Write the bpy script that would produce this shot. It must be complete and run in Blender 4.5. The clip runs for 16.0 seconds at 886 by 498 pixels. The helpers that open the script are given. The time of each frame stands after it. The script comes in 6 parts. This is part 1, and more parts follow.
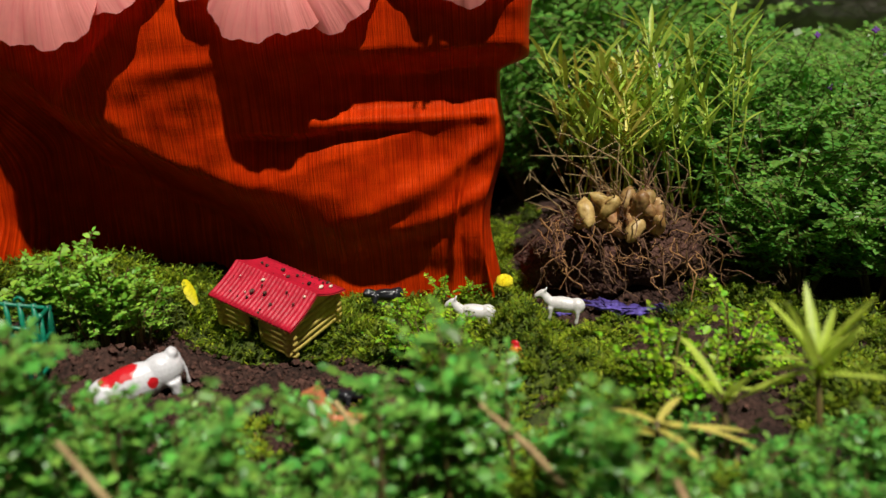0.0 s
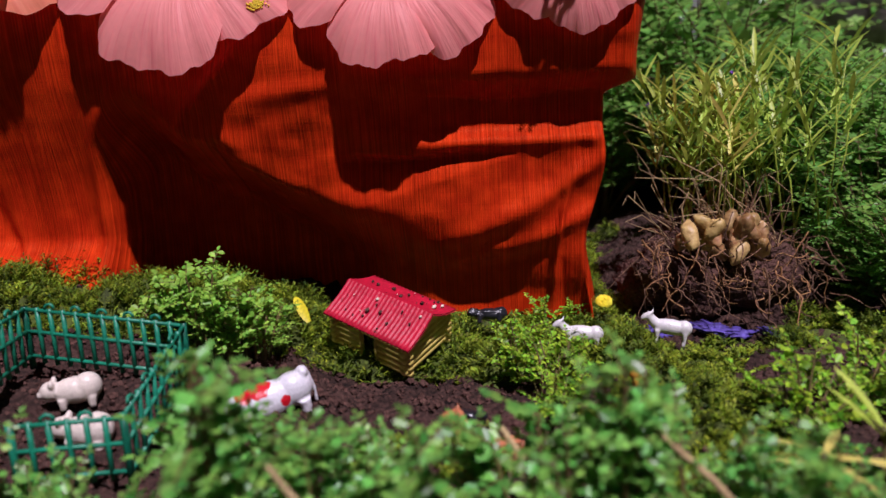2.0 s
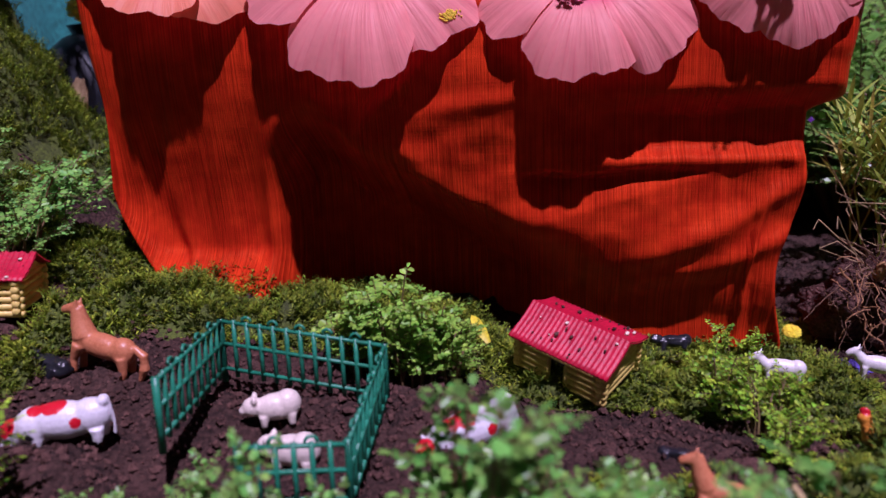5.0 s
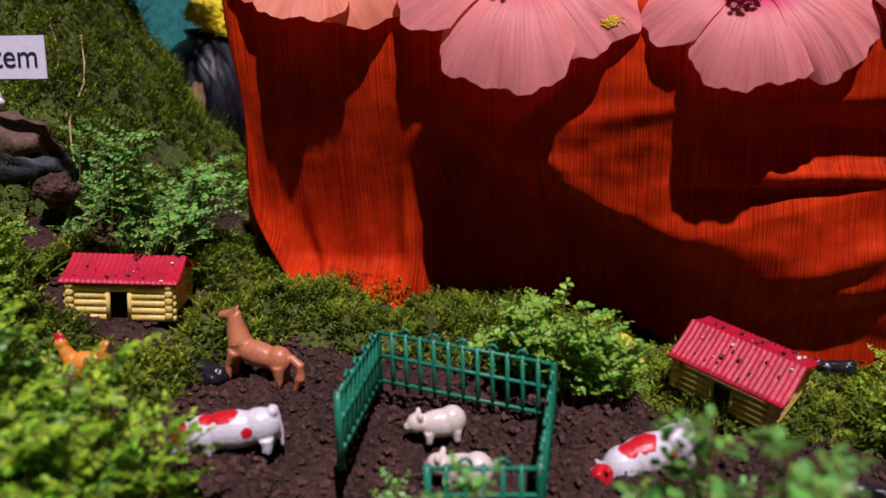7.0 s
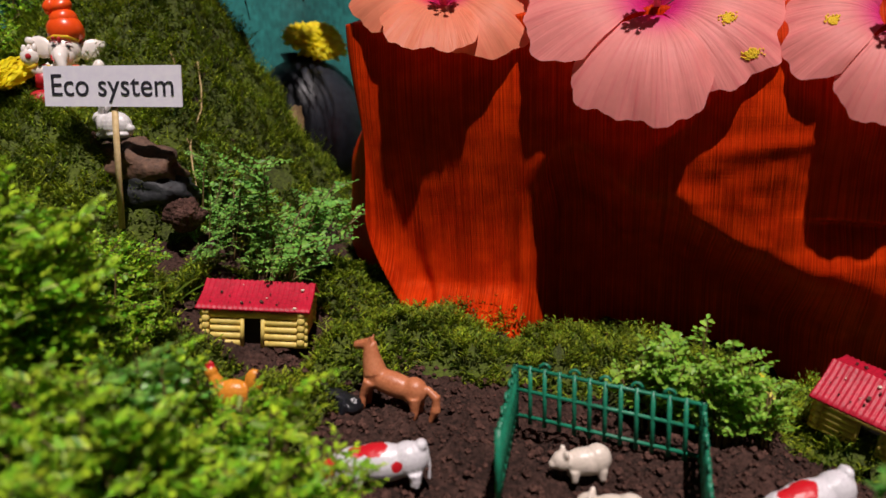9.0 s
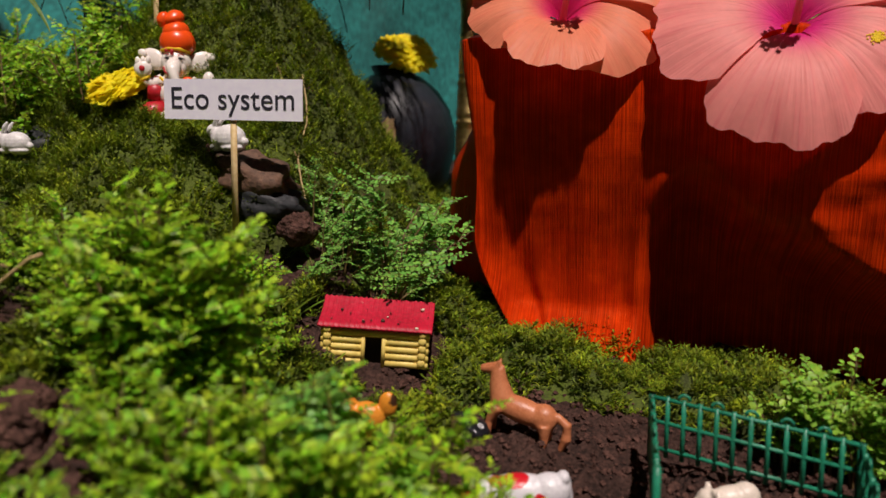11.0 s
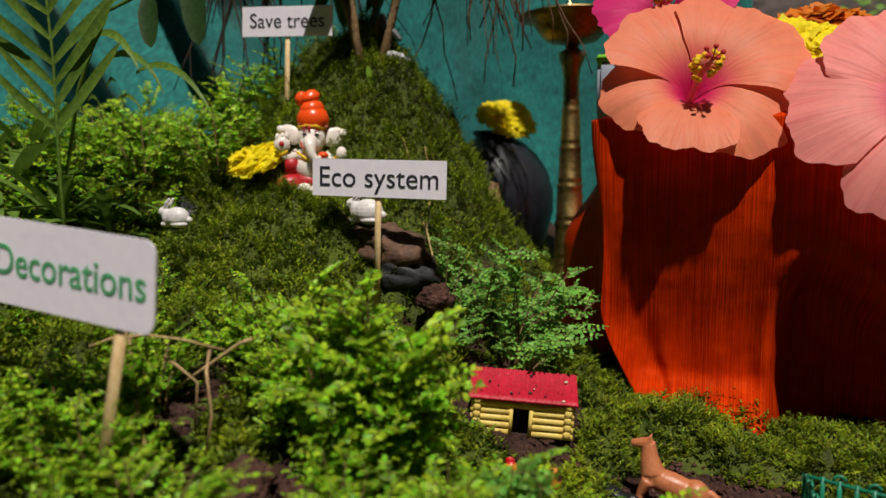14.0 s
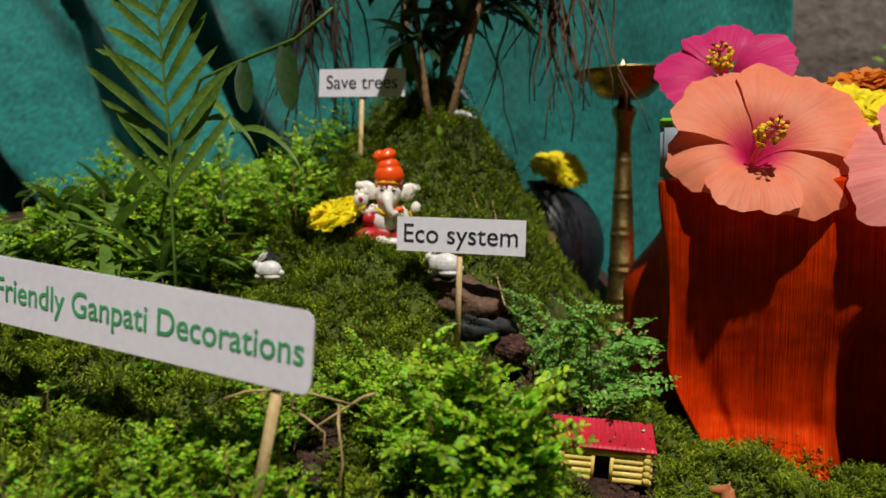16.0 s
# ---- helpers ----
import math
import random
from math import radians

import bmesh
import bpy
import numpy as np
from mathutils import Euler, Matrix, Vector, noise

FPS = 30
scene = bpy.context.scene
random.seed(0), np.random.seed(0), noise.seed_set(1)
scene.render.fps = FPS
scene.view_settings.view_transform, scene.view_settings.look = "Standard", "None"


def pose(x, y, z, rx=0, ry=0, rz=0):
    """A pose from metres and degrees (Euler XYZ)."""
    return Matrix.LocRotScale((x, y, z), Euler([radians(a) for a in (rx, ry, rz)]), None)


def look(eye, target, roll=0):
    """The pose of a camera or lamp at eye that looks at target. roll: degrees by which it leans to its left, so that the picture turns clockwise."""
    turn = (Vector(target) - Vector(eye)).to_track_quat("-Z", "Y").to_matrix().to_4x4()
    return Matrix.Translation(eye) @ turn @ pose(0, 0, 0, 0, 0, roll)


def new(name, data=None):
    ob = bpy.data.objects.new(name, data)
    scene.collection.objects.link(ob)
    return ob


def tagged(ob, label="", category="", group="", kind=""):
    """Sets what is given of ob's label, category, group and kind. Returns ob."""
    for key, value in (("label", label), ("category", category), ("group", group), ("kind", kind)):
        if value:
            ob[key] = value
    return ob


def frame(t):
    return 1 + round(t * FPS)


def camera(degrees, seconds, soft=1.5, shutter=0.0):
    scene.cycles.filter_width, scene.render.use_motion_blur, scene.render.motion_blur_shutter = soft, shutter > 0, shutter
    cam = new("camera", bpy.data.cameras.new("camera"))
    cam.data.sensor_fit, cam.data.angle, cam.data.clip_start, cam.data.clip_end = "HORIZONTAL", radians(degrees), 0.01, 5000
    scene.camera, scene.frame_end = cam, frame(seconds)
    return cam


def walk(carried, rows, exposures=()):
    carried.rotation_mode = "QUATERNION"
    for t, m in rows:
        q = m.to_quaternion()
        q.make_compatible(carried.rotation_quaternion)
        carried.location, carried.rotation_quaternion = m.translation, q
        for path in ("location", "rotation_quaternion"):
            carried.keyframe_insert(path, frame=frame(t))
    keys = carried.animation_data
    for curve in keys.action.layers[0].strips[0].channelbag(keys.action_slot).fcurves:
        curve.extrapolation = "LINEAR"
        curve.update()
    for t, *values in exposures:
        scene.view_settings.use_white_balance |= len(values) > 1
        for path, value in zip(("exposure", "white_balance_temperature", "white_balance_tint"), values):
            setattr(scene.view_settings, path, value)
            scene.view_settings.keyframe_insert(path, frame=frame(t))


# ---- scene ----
cam = camera(61.8, 16.0)
METRES, EYE, TILT, LEAN, TURN = 0.45, 0.13, -12.0, 3.0, 0.0
ROWS = [
    (0.0, 0.0, 0.0, 0.0, 0.0, -0.0, 0.0),
    (0.5, -0.0243, -0.007, -0.0003, 0.45, 0.31, -0.11),
    (1.0, -0.044, -0.0125, 0.0014, 1.02, 0.5, -0.24),
    (1.5, -0.0777, -0.0167, 0.0089, 1.62, 0.57, -0.39),
    (2.0, -0.1128, -0.0178, 0.0174, 2.27, 0.62, -0.62),
    (2.5, -0.1409, -0.013, 0.0188, 2.97, 0.68, -0.87),
    (3.0, -0.1735, -0.0106, 0.0148, 3.72, 0.73, -1.12),
    (3.5, -0.212, -0.0045, 0.0167, 4.46, 0.77, -1.42),
    (4.0, -0.2377, -0.0006, 0.0305, 5.25, 0.72, -1.74),
    (6.5, -0.3941, 0.0142, 0.0375, 9.85, 0.78, -3.63),
    (7.0, -0.4347, 0.0148, 0.0393, 10.65, 0.89, -3.92),
    (7.5, -0.4643, 0.0146, 0.0388, 11.43, 1.09, -4.16),
    (8.0, -0.4973, 0.01, 0.0384, 12.2, 1.35, -4.4),
    (8.5, -0.5227, 0.0008, 0.053, 12.99, 1.51, -4.63),
    (9.0, -0.5553, -0.0082, 0.0535, 13.68, 1.7, -4.94),
    (11.5, -0.6946, -0.0226, 0.067, 17.39, 2.26, -6.51),
    (12.0, -0.7173, -0.0343, 0.0763, 17.97, 2.65, -6.57),
    (12.5, -0.7368, -0.0528, 0.0852, 18.51, 3.15, -6.64),
    (13.0, -0.7552, -0.0698, 0.0931, 19.06, 3.62, -6.76),
    (13.5, -0.7672, -0.0914, 0.0991, 19.58, 4.07, -6.83),
    (14.0, -0.793, -0.1178, 0.0936, 19.92, 4.52, -6.9),
    (14.5, -0.8175, -0.1481, 0.0932, 20.24, 5.01, -6.97),
    (15.0, -0.8378, -0.172, 0.0974, 20.52, 5.56, -7.11),
    (15.5, -0.8438, -0.1978, 0.1084, 20.83, 6.12, -7.22),
    (16.0, -0.8644, -0.2343, 0.1136, 21.11, 6.62, -7.24),
]
EXPOSURES = [(0.0, -0.06, 6500, 8), (1.0, -0.1, 6200, 18), (2.0, -0.12, 5750, 36), (3.0, -0.15, 5400, 54), (4.0, -0.18, 5300, 66), (6.5, -0.23, 5800, 49), (7.0, -0.26, 5950, 38), (9.0, -0.30, 6550, 25), (12.0, -0.35, 6800, 21), (16.0, -0.29, 6650, 10)]
walk(cam, [(t, pose(0, 0, EYE, TILT, LEAN, TURN) @ pose(METRES * x, METRES * y, METRES * z, 90 + pitch, roll, yaw)) for t, x, y, z, yaw, pitch, roll in ROWS], EXPOSURES)

# ---- lens: a small aperture focused among the toys ----
cam.data.dof.use_dof = True
cam.data.dof.focus_distance = 0.49
cam.data.dof.aperture_fstop = 6.8

# ---- world, sun ----
SUN_EL, SUN_AZ = 61.0, 25.0   # degrees up; degrees to the right of straight behind the camera
sx, sy, sz = math.sin(radians(SUN_AZ)) * math.cos(radians(SUN_EL)), -math.cos(radians(SUN_AZ)) * math.cos(radians(SUN_EL)), math.sin(radians(SUN_EL))
world = bpy.data.worlds.new("sky")
scene.world = world
world.use_nodes = True
wn = world.node_tree.nodes
sky = wn.new("ShaderNodeTexSky")
sky.sky_type, sky.sun_disc = "NISHITA", False
sky.sun_elevation, sky.sun_rotation = radians(SUN_EL), radians(180 - SUN_AZ)
world.node_tree.links.new(sky.outputs[0], wn["Background"].inputs[0])
wn["Background"].inputs[1].default_value = 0.0030
sun = new("sun", bpy.data.lights.new("sun", "SUN"))
sun.data.energy, sun.data.angle, sun.data.color = 4.8, radians(1.3), (1.0, 0.95, 0.86)
sun.matrix_world = look((sx * 5, sy * 5, sz * 5), (0, 0, 0))


# ---- materials ----
def material(name, colour, rough=0.6, dark=None, scale=60.0, fine=None, bump=0.0, bump_scale=None, metal=0.0, spec=0.5,
             vary=0.0, island=False, trans=0.0, coat=0.0, mix=0.5, lumps=0.0):
    """A procedural surface: two noises mix two colours, a third gives relief; vary changes it from piece to piece."""
    m = bpy.data.materials.new(name)
    m.use_nodes = True
    nt = m.node_tree
    nd, lk = nt.nodes, nt.links
    bs = nd["Principled BSDF"]
    bs.inputs["Roughness"].default_value = rough
    bs.inputs["Metallic"].default_value = metal
    bs.inputs["Specular IOR Level"].default_value = spec
    bs.inputs["Coat Weight"].default_value = coat
    tc = nd.new("ShaderNodeTexCoord")
    dark = dark or tuple(c * 0.6 for c in colour)
    n1 = nd.new("ShaderNodeTexNoise")
    n1.inputs["Scale"].default_value, n1.inputs["Detail"].default_value = scale, 5
    lk.new(tc.outputs["Object"], n1.inputs["Vector"])
    n2 = nd.new("ShaderNodeTexNoise")
    n2.inputs["Scale"].default_value, n2.inputs["Detail"].default_value = fine or scale * 7, 3
    lk.new(tc.outputs["Object"], n2.inputs["Vector"])
    add = nd.new("ShaderNodeMath")
    add.operation = "ADD"
    lk.new(n1.outputs["Fac"], add.inputs[0])
    lk.new(n2.outputs["Fac"], add.inputs[1])
    ramp = nd.new("ShaderNodeMapRange")
    ramp.inputs["From Min"].default_value, ramp.inputs["From Max"].default_value = 0.75 + (0.5 - mix) * 0.4, 1.25 + (0.5 - mix) * 0.4
    lk.new(add.outputs[0], ramp.inputs["Value"])
    mx = nd.new("ShaderNodeMix")
    mx.data_type = "RGBA"
    mx.inputs["A"].default_value, mx.inputs["B"].default_value = (*dark, 1), (*colour, 1)
    lk.new(ramp.outputs[0], mx.inputs["Factor"])
    out = mx.outputs["Result"]
    if vary:
        if island:
            g = nd.new("ShaderNodeNewGeometry")
            rnd = g.outputs["Random Per Island"]
        else:
            g = nd.new("ShaderNodeObjectInfo")
            rnd = g.outputs["Random"]
        hs = nd.new("ShaderNodeHueSaturation")
        r1 = nd.new("ShaderNodeMapRange")
        r1.inputs["To Min"].default_value, r1.inputs["To Max"].default_value = 1 - vary, 1 + vary
        lk.new(rnd, r1.inputs["Value"])
        lk.new(r1.outputs[0], hs.inputs["Value"])
        mul = nd.new("ShaderNodeMath")
        mul.operation = "MULTIPLY"
        mul.inputs[1].default_value = 7.31
        lk.new(rnd, mul.inputs[0])
        fr = nd.new("ShaderNodeMath")
        fr.operation = "FRACT"
        lk.new(mul.outputs[0], fr.inputs[0])
        r2 = nd.new("ShaderNodeMapRange")
        r2.inputs["To Min"].default_value, r2.inputs["To Max"].default_value = 0.5 - vary * 0.07, 0.5 + vary * 0.05
        lk.new(fr.outputs[0], r2.inputs["Value"])
        lk.new(r2.outputs[0], hs.inputs["Hue"])
        lk.new(out, hs.inputs["Color"])
        out = hs.outputs["Color"]
    lk.new(out, bs.inputs["Base Color"])
    if bump:
        b = nd.new("ShaderNodeBump")
        b.inputs["Strength"].default_value, b.inputs["Distance"].default_value = 1.0, bump
        n3 = nd.new("ShaderNodeTexNoise")
        n3.inputs["Scale"].default_value, n3.inputs["Detail"].default_value = bump_scale or scale * 3, 6
        lk.new(tc.outputs["Object"], n3.inputs["Vector"])
        lk.new(n3.outputs["Fac"], b.inputs["Height"])
        if lumps:
            vo = nd.new("ShaderNodeTexVoronoi")
            vo.inputs["Scale"].default_value = lumps
            wp = nd.new("ShaderNodeVectorMath")
            wp.operation = "MULTIPLY_ADD"
            wp.inputs[1].default_value = (0.004, 0.004, 0.004)
            lk.new(n3.outputs["Color"], wp.inputs[0])
            lk.new(tc.outputs["Object"], wp.inputs[2])
            lk.new(wp.outputs[0], vo.inputs["Vector"])
            mm = nd.new("ShaderNodeMath")
            mm.operation = "MULTIPLY_ADD"
            mm.inputs[1].default_value = -0.8
            lk.new(vo.outputs["Distance"], mm.inputs[0])
            lk.new(n3.outputs["Fac"], mm.inputs[2])
            lk.new(mm.outputs[0], b.inputs["Height"])
        lk.new(b.outputs[0], bs.inputs["Normal"])
    if trans:
        tr = nd.new("ShaderNodeBsdfTranslucent")
        lk.new(out, tr.inputs["Color"])
        ms = nd.new("ShaderNodeMixShader")
        ms.inputs[0].default_value = trans
        lk.new(bs.outputs[0], ms.inputs[1])
        lk.new(tr.outputs[0], ms.inputs[2])
        lk.new(ms.outputs[0], nd["Material Output"].inputs["Surface"])
    return m


def woven(name, colour, dark, fine=1000.0, stretch=0.012, rough=0.75, sheen=0.3, spec=0.2):
    """Slub-woven cloth: streaks along the warp, a finer weft, and slubs."""
    m = material(name, colour, rough, dark, 30, fine=90, spec=spec)
    nd, lk = m.node_tree.nodes, m.node_tree.links
    bs = nd["Principled BSDF"]
    bs.inputs["Sheen Weight"].default_value = sheen
    tc = nd.new("ShaderNodeTexCoord")
    outs = []
    for sc in ((fine, 0.0, fine * stretch), (fine * 0.03, 0.0, fine * 0.8)):
        mp = nd.new("ShaderNodeMapping")
        mp.inputs["Scale"].default_value = sc
        n = nd.new("ShaderNodeTexNoise")
        n.inputs["Scale"].default_value, n.inputs["Detail"].default_value = 1.0, 3
        lk.new(tc.outputs["Object"], mp.inputs["Vector"])
        lk.new(mp.outputs[0], n.inputs["Vector"])
        outs.append(n.outputs["Fac"])
    col = bs.inputs["Base Color"].links[0].from_socket
    mr = nd.new("ShaderNodeMapRange")
    mr.inputs["From Min"].default_value, mr.inputs["From Max"].default_value = 0.3, 0.72
    mr.inputs["To Min"].default_value, mr.inputs["To Max"].default_value = 0.55, 1.3
    lk.new(outs[0], mr.inputs["Value"])
    hs = nd.new("ShaderNodeHueSaturation")
    lk.new(mr.outputs[0], hs.inputs["Value"])
    lk.new(col, hs.inputs["Color"])
    lk.new(hs.outputs[0], bs.inputs["Base Color"])
    b = nd.new("ShaderNodeBump")
    b.inputs["Distance"].default_value = 0.0012
    ad = nd.new("ShaderNodeMath")
    ad.operation = "MULTIPLY_ADD"
    ad.inputs[1].default_value = 0.16
    lk.new(outs[1], ad.inputs[0])
    lk.new(outs[0], ad.inputs[2])
    lk.new(ad.outputs[0], b.inputs["Height"])
    lk.new(b.outputs[0], bs.inputs["Normal"])
    return m


def spotted(name, base, spots, rough=0.35):
    """Moulded plastic with painted spots: each spot is (x, y, z, radius, colour) in the toy's own metres."""
    m = material(name, base, rough, tuple(c * 0.8 for c in base), 120, bump=0.0003, bump_scale=400)
    nd, lk = m.node_tree.nodes, m.node_tree.links
    bs = nd["Principled BSDF"]
    tc = nd.new("ShaderNodeTexCoord")
    wob = nd.new("ShaderNodeTexNoise")
    wob.inputs["Scale"].default_value = 260
    lk.new(tc.outputs["Object"], wob.inputs["Vector"])
    out = bs.inputs["Base Color"].links[0].from_socket
    for x, y, z, r, c in spots:
        d = nd.new("ShaderNodeVectorMath")
        d.operation = "DISTANCE"
        d.inputs[1].default_value = (x, y, z)
        lk.new(tc.outputs["Object"], d.inputs[0])
        ad = nd.new("ShaderNodeMath")
        ad.operation = "MULTIPLY_ADD"
        ad.inputs[1].default_value = 0.003
        lk.new(wob.outputs["Fac"], ad.inputs[0])
        lk.new(d.outputs["Value"], ad.inputs[2])
        lt = nd.new("ShaderNodeMapRange")
        lt.inputs["From Min"].default_value, lt.inputs["From Max"].default_value = r + 0.0018, r + 0.0013
        lk.new(ad.outputs[0], lt.inputs["Value"])
        mx = nd.new("ShaderNodeMix")
        mx.data_type = "RGBA"
        mx.inputs["B"].default_value = (*c, 1)
        lk.new(lt.outputs[0], mx.inputs["Factor"])
        lk.new(out, mx.inputs["A"])
        out = mx.outputs["Result"]
    lk.new(out, bs.inputs["Base Color"])
    return m


SOIL = material("soil", (0.085, 0.042, 0.032), 0.9, (0.022, 0.011, 0.008), 45, fine=420, bump=0.005, bump_scale=260, spec=0.25, lumps=210)
CLOD = material("soil_clod", (0.14, 0.068, 0.052), 0.92, (0.045, 0.022, 0.017), 70, fine=500, bump=0.003, bump_scale=260, spec=0.2, lumps=300)
MOSS = material("moss", (0.28, 0.385, 0.014), 0.6, (0.028, 0.065, 0.005), 34, fine=150, vary=0.45, island=True, trans=0.2, spec=0.3)
LEAF = material("small_leaf", (0.36, 0.62, 0.03), 0.42, (0.15, 0.37, 0.015), 30, fine=260, vary=0.55, island=True, trans=0.38, spec=0.32)
# small leaf again, with the sky's bluish reflection put into its colour
LEAF_SKYTINT = material("sky_tinted_leaf", (0.24, 0.55, 0.09), 0.34, (0.09, 0.32, 0.05), 30, fine=260, vary=0.45, island=True, trans=0.36, spec=0.45)
LEAF_PALE = material("pale_leaf", (0.33, 0.60, 0.07), 0.42, (0.18, 0.42, 0.04), 30, fine=260, vary=0.3, island=True, trans=0.3, spec=0.3)
LEAF_BLUE = material("bluish_leaf", (0.24, 0.56, 0.08), 0.42, (0.09, 0.28, 0.05), 30, fine=260, vary=0.3, island=True, trans=0.25, spec=0.32)
LEAF_BUSH = material("bush_leaf", (0.27, 0.53, 0.10), 0.3, (0.14, 0.36, 0.06), 30, fine=260, vary=0.35, island=True, trans=0.55, spec=0.35)
STEM = material("soft_stem", (0.15, 0.12, 0.035), 0.55, (0.13, 0.07, 0.028), 80, vary=0.2)
GRASS = material("strap_leaf", (0.52, 0.64, 0.10), 0.4, (0.33, 0.48, 0.05), 40, fine=300, vary=0.3, island=True, trans=0.3)
LIMELEAF = material("lime_strap_leaf", (0.64, 0.80, 0.12), 0.4, (0.42, 0.58, 0.07), 40, fine=300, vary=0.2, island=True, trans=0.35)
YGRASS = material("yellowed_leaf", (0.88, 0.74, 0.20), 0.5, (0.66, 0.62, 0.12), 40, fine=300, vary=0.15, island=True, trans=0.3)
FERN = material("fern_leaf", (0.14, 0.26, 0.04), 0.45, (0.06, 0.14, 0.02), 40, fine=300, vary=0.25, island=True, trans=0.25, spec=0.25)
TREELEAF = material("tree_leaf", (0.03, 0.08, 0.022), 0.35, (0.015, 0.045, 0.012), 40, vary=0.25, island=True, trans=0.15)
MOSSMAT = material("moss_mat", (0.09, 0.13, 0.008), 0.9, (0.030, 0.040, 0.005), 45, fine=380, bump=0.002, bump_scale=420)
BARK = material("bark", (0.34, 0.21, 0.09), 0.8, (0.09, 0.05, 0.025), 60, fine=300, bump=0.0015, bump_scale=300)
ROOT = material("dry_root", (0.20, 0.11, 0.05), 0.8, (0.07, 0.036, 0.018), 60, bump=0.0006, bump_scale=500, vary=0.3, island=True)
FIBRE = material("pale_root", (0.46, 0.26, 0.09), 0.7, (0.19, 0.09, 0.03), 60, vary=0.3, island=True)
TWIG = material("dry_twig", (0.52, 0.37, 0.18), 0.8, (0.28, 0.18, 0.08), 70, vary=0.2)
BULB = material("tuber_skin", (0.66, 0.45, 0.17), 0.45, (0.32, 0.17, 0.05), 50, fine=200, bump=0.001, bump_scale=200, vary=0.35)
CLOTH = woven("orange_silk", (0.66, 0.042, 0.002), (0.46, 0.022, 0.0015), sheen=0.0, rough=0.42, spec=0.18)
CLOTH.node_tree.nodes["Principled BSDF"].inputs["Specular Tint"].default_value = (1.0, 0.28, 0.06, 1)
TEAL = woven("teal_cloth", (0.014, 0.245, 0.225), (0.008, 0.165, 0.155), fine=300, stretch=0.3)
ROOFRED = material("roof_plastic", (0.58, 0.008, 0.036), 0.5, (0.38, 0.006, 0.022), 60, fine=500, bump=0.0005, bump_scale=300)
LOGYELLOW = material("log_plastic", (0.86, 0.68, 0.18), 0.5, (0.70, 0.50, 0.11), 70, fine=400, bump=0.0004, bump_scale=300)
# near-black colour that stands in for shade behind the cabin doors
SHADEFILL = material("shade_fill", (0.02, 0.013, 0.008), 0.9)
FENCEGREEN = material("green_plastic", (0.006, 0.25, 0.14), 0.4, (0.004, 0.15, 0.08), 60, bump=0.0003, bump_scale=300)
WHITEPL = material("white_plastic", (0.78, 0.76, 0.74), 0.4, (0.66, 0.62, 0.58), 90, bump=0.0003, bump_scale=350)
CREAMPL = material("cream_plastic", (0.78, 0.70, 0.56), 0.45, (0.6, 0.5, 0.36), 90, bump=0.0004, bump_scale=350)
BROWNPL = material("brown_plastic", (0.60, 0.22, 0.10), 0.38, (0.47, 0.15, 0.06), 110, bump=0.0003, bump_scale=350)
BLACKPL = material("black_plastic", (0.012, 0.013, 0.018), 0.3, (0.02, 0.02, 0.024), 110, bump=0.0006, bump_scale=250)
PAPER = material("white_paper", (0.90, 0.89, 0.98), 0.7, (0.83, 0.81, 0.94), 25, fine=200, bump=0.0002, bump_scale=120)
INK = material("black_ink", (0.02, 0.02, 0.035), 0.7)
GREENINK = material("green_ink", (0.08, 0.46, 0.19), 0.7)
STICK = material("bamboo_stick", (0.86, 0.66, 0.36), 0.6, (0.66, 0.46, 0.20), 40, fine=300)
STONE = material("dark_stone", (0.03, 0.032, 0.036), 0.6, (0.010, 0.013, 0.015), 30, fine=200, bump=0.002, bump_scale=90)
BROWNSTONE = material("brown_stone", (0.17, 0.09, 0.055), 0.8, (0.05, 0.03, 0.022), 30, fine=220, bump=0.002, bump_scale=150)
POT = material("dark_clay_pot", (0.020, 0.024, 0.034), 0.42, (0.009, 0.010, 0.015), 22, fine=160, bump=0.0002, bump_scale=60, spec=0.4)
BRASS = material("aged_brass", (0.46, 0.34, 0.13), 0.42, (0.20, 0.14, 0.05), 40, fine=250, metal=1.0, bump=0.0005, bump_scale=150)
MARIGOLD = material("marigold_petal", (1.0, 0.93, 0.03), 0.6, (1.0, 0.86, 0.02), 60, vary=0.10, island=True, trans=0.5)
MARIORANGE = material("orange_marigold_petal", (0.82, 0.25, 0.01), 0.6, (0.65, 0.15, 0.005), 60, vary=0.12, island=True, trans=0.25)
YPETAL = material("yellow_petal", (0.90, 0.78, 0.01), 0.5, trans=0.15)
PURPLE = material("violet_cloth", (0.12, 0.08, 0.42), 0.7, (0.03, 0.015, 0.11), 80, bump=0.001, bump_scale=120)
VIOLET = material("violet_flower", (0.16, 0.03, 0.35), 0.6)
WALLPLASTER = material("weathered_plaster", (0.40, 0.33, 0.31), 0.9, (0.20, 0.165, 0.155), 6, fine=60, bump=0.004, bump_scale=30)
GREYBARK = material("grey_bark", (0.28, 0.27, 0.29), 0.9, (0.13, 0.12, 0.12), 14, fine=90, bump=0.004, bump_scale=60)
TIN = material("painted_tin", (0.36, 0.42, 0.5), 0.4, (0.28, 0.33, 0.4), 30)
LIME = material("lime_edge", (0.25, 0.7, 0.05), 0.5)
ORANGESTAT = material("orange_glaze", (0.96, 0.10, 0.010), 0.3, (0.90, 0.08, 0.008), 30)
REDSTAT = material("red_glaze", (0.55, 0.02, 0.03), 0.4, (0.4, 0.012, 0.02), 60)
WHITESTAT = material("white_glaze", (0.90, 0.85, 0.80), 0.28, (0.86, 0.79, 0.73), 30)
FLAME = bpy.data.materials.new("wick_flame")
FLAME.use_nodes = True
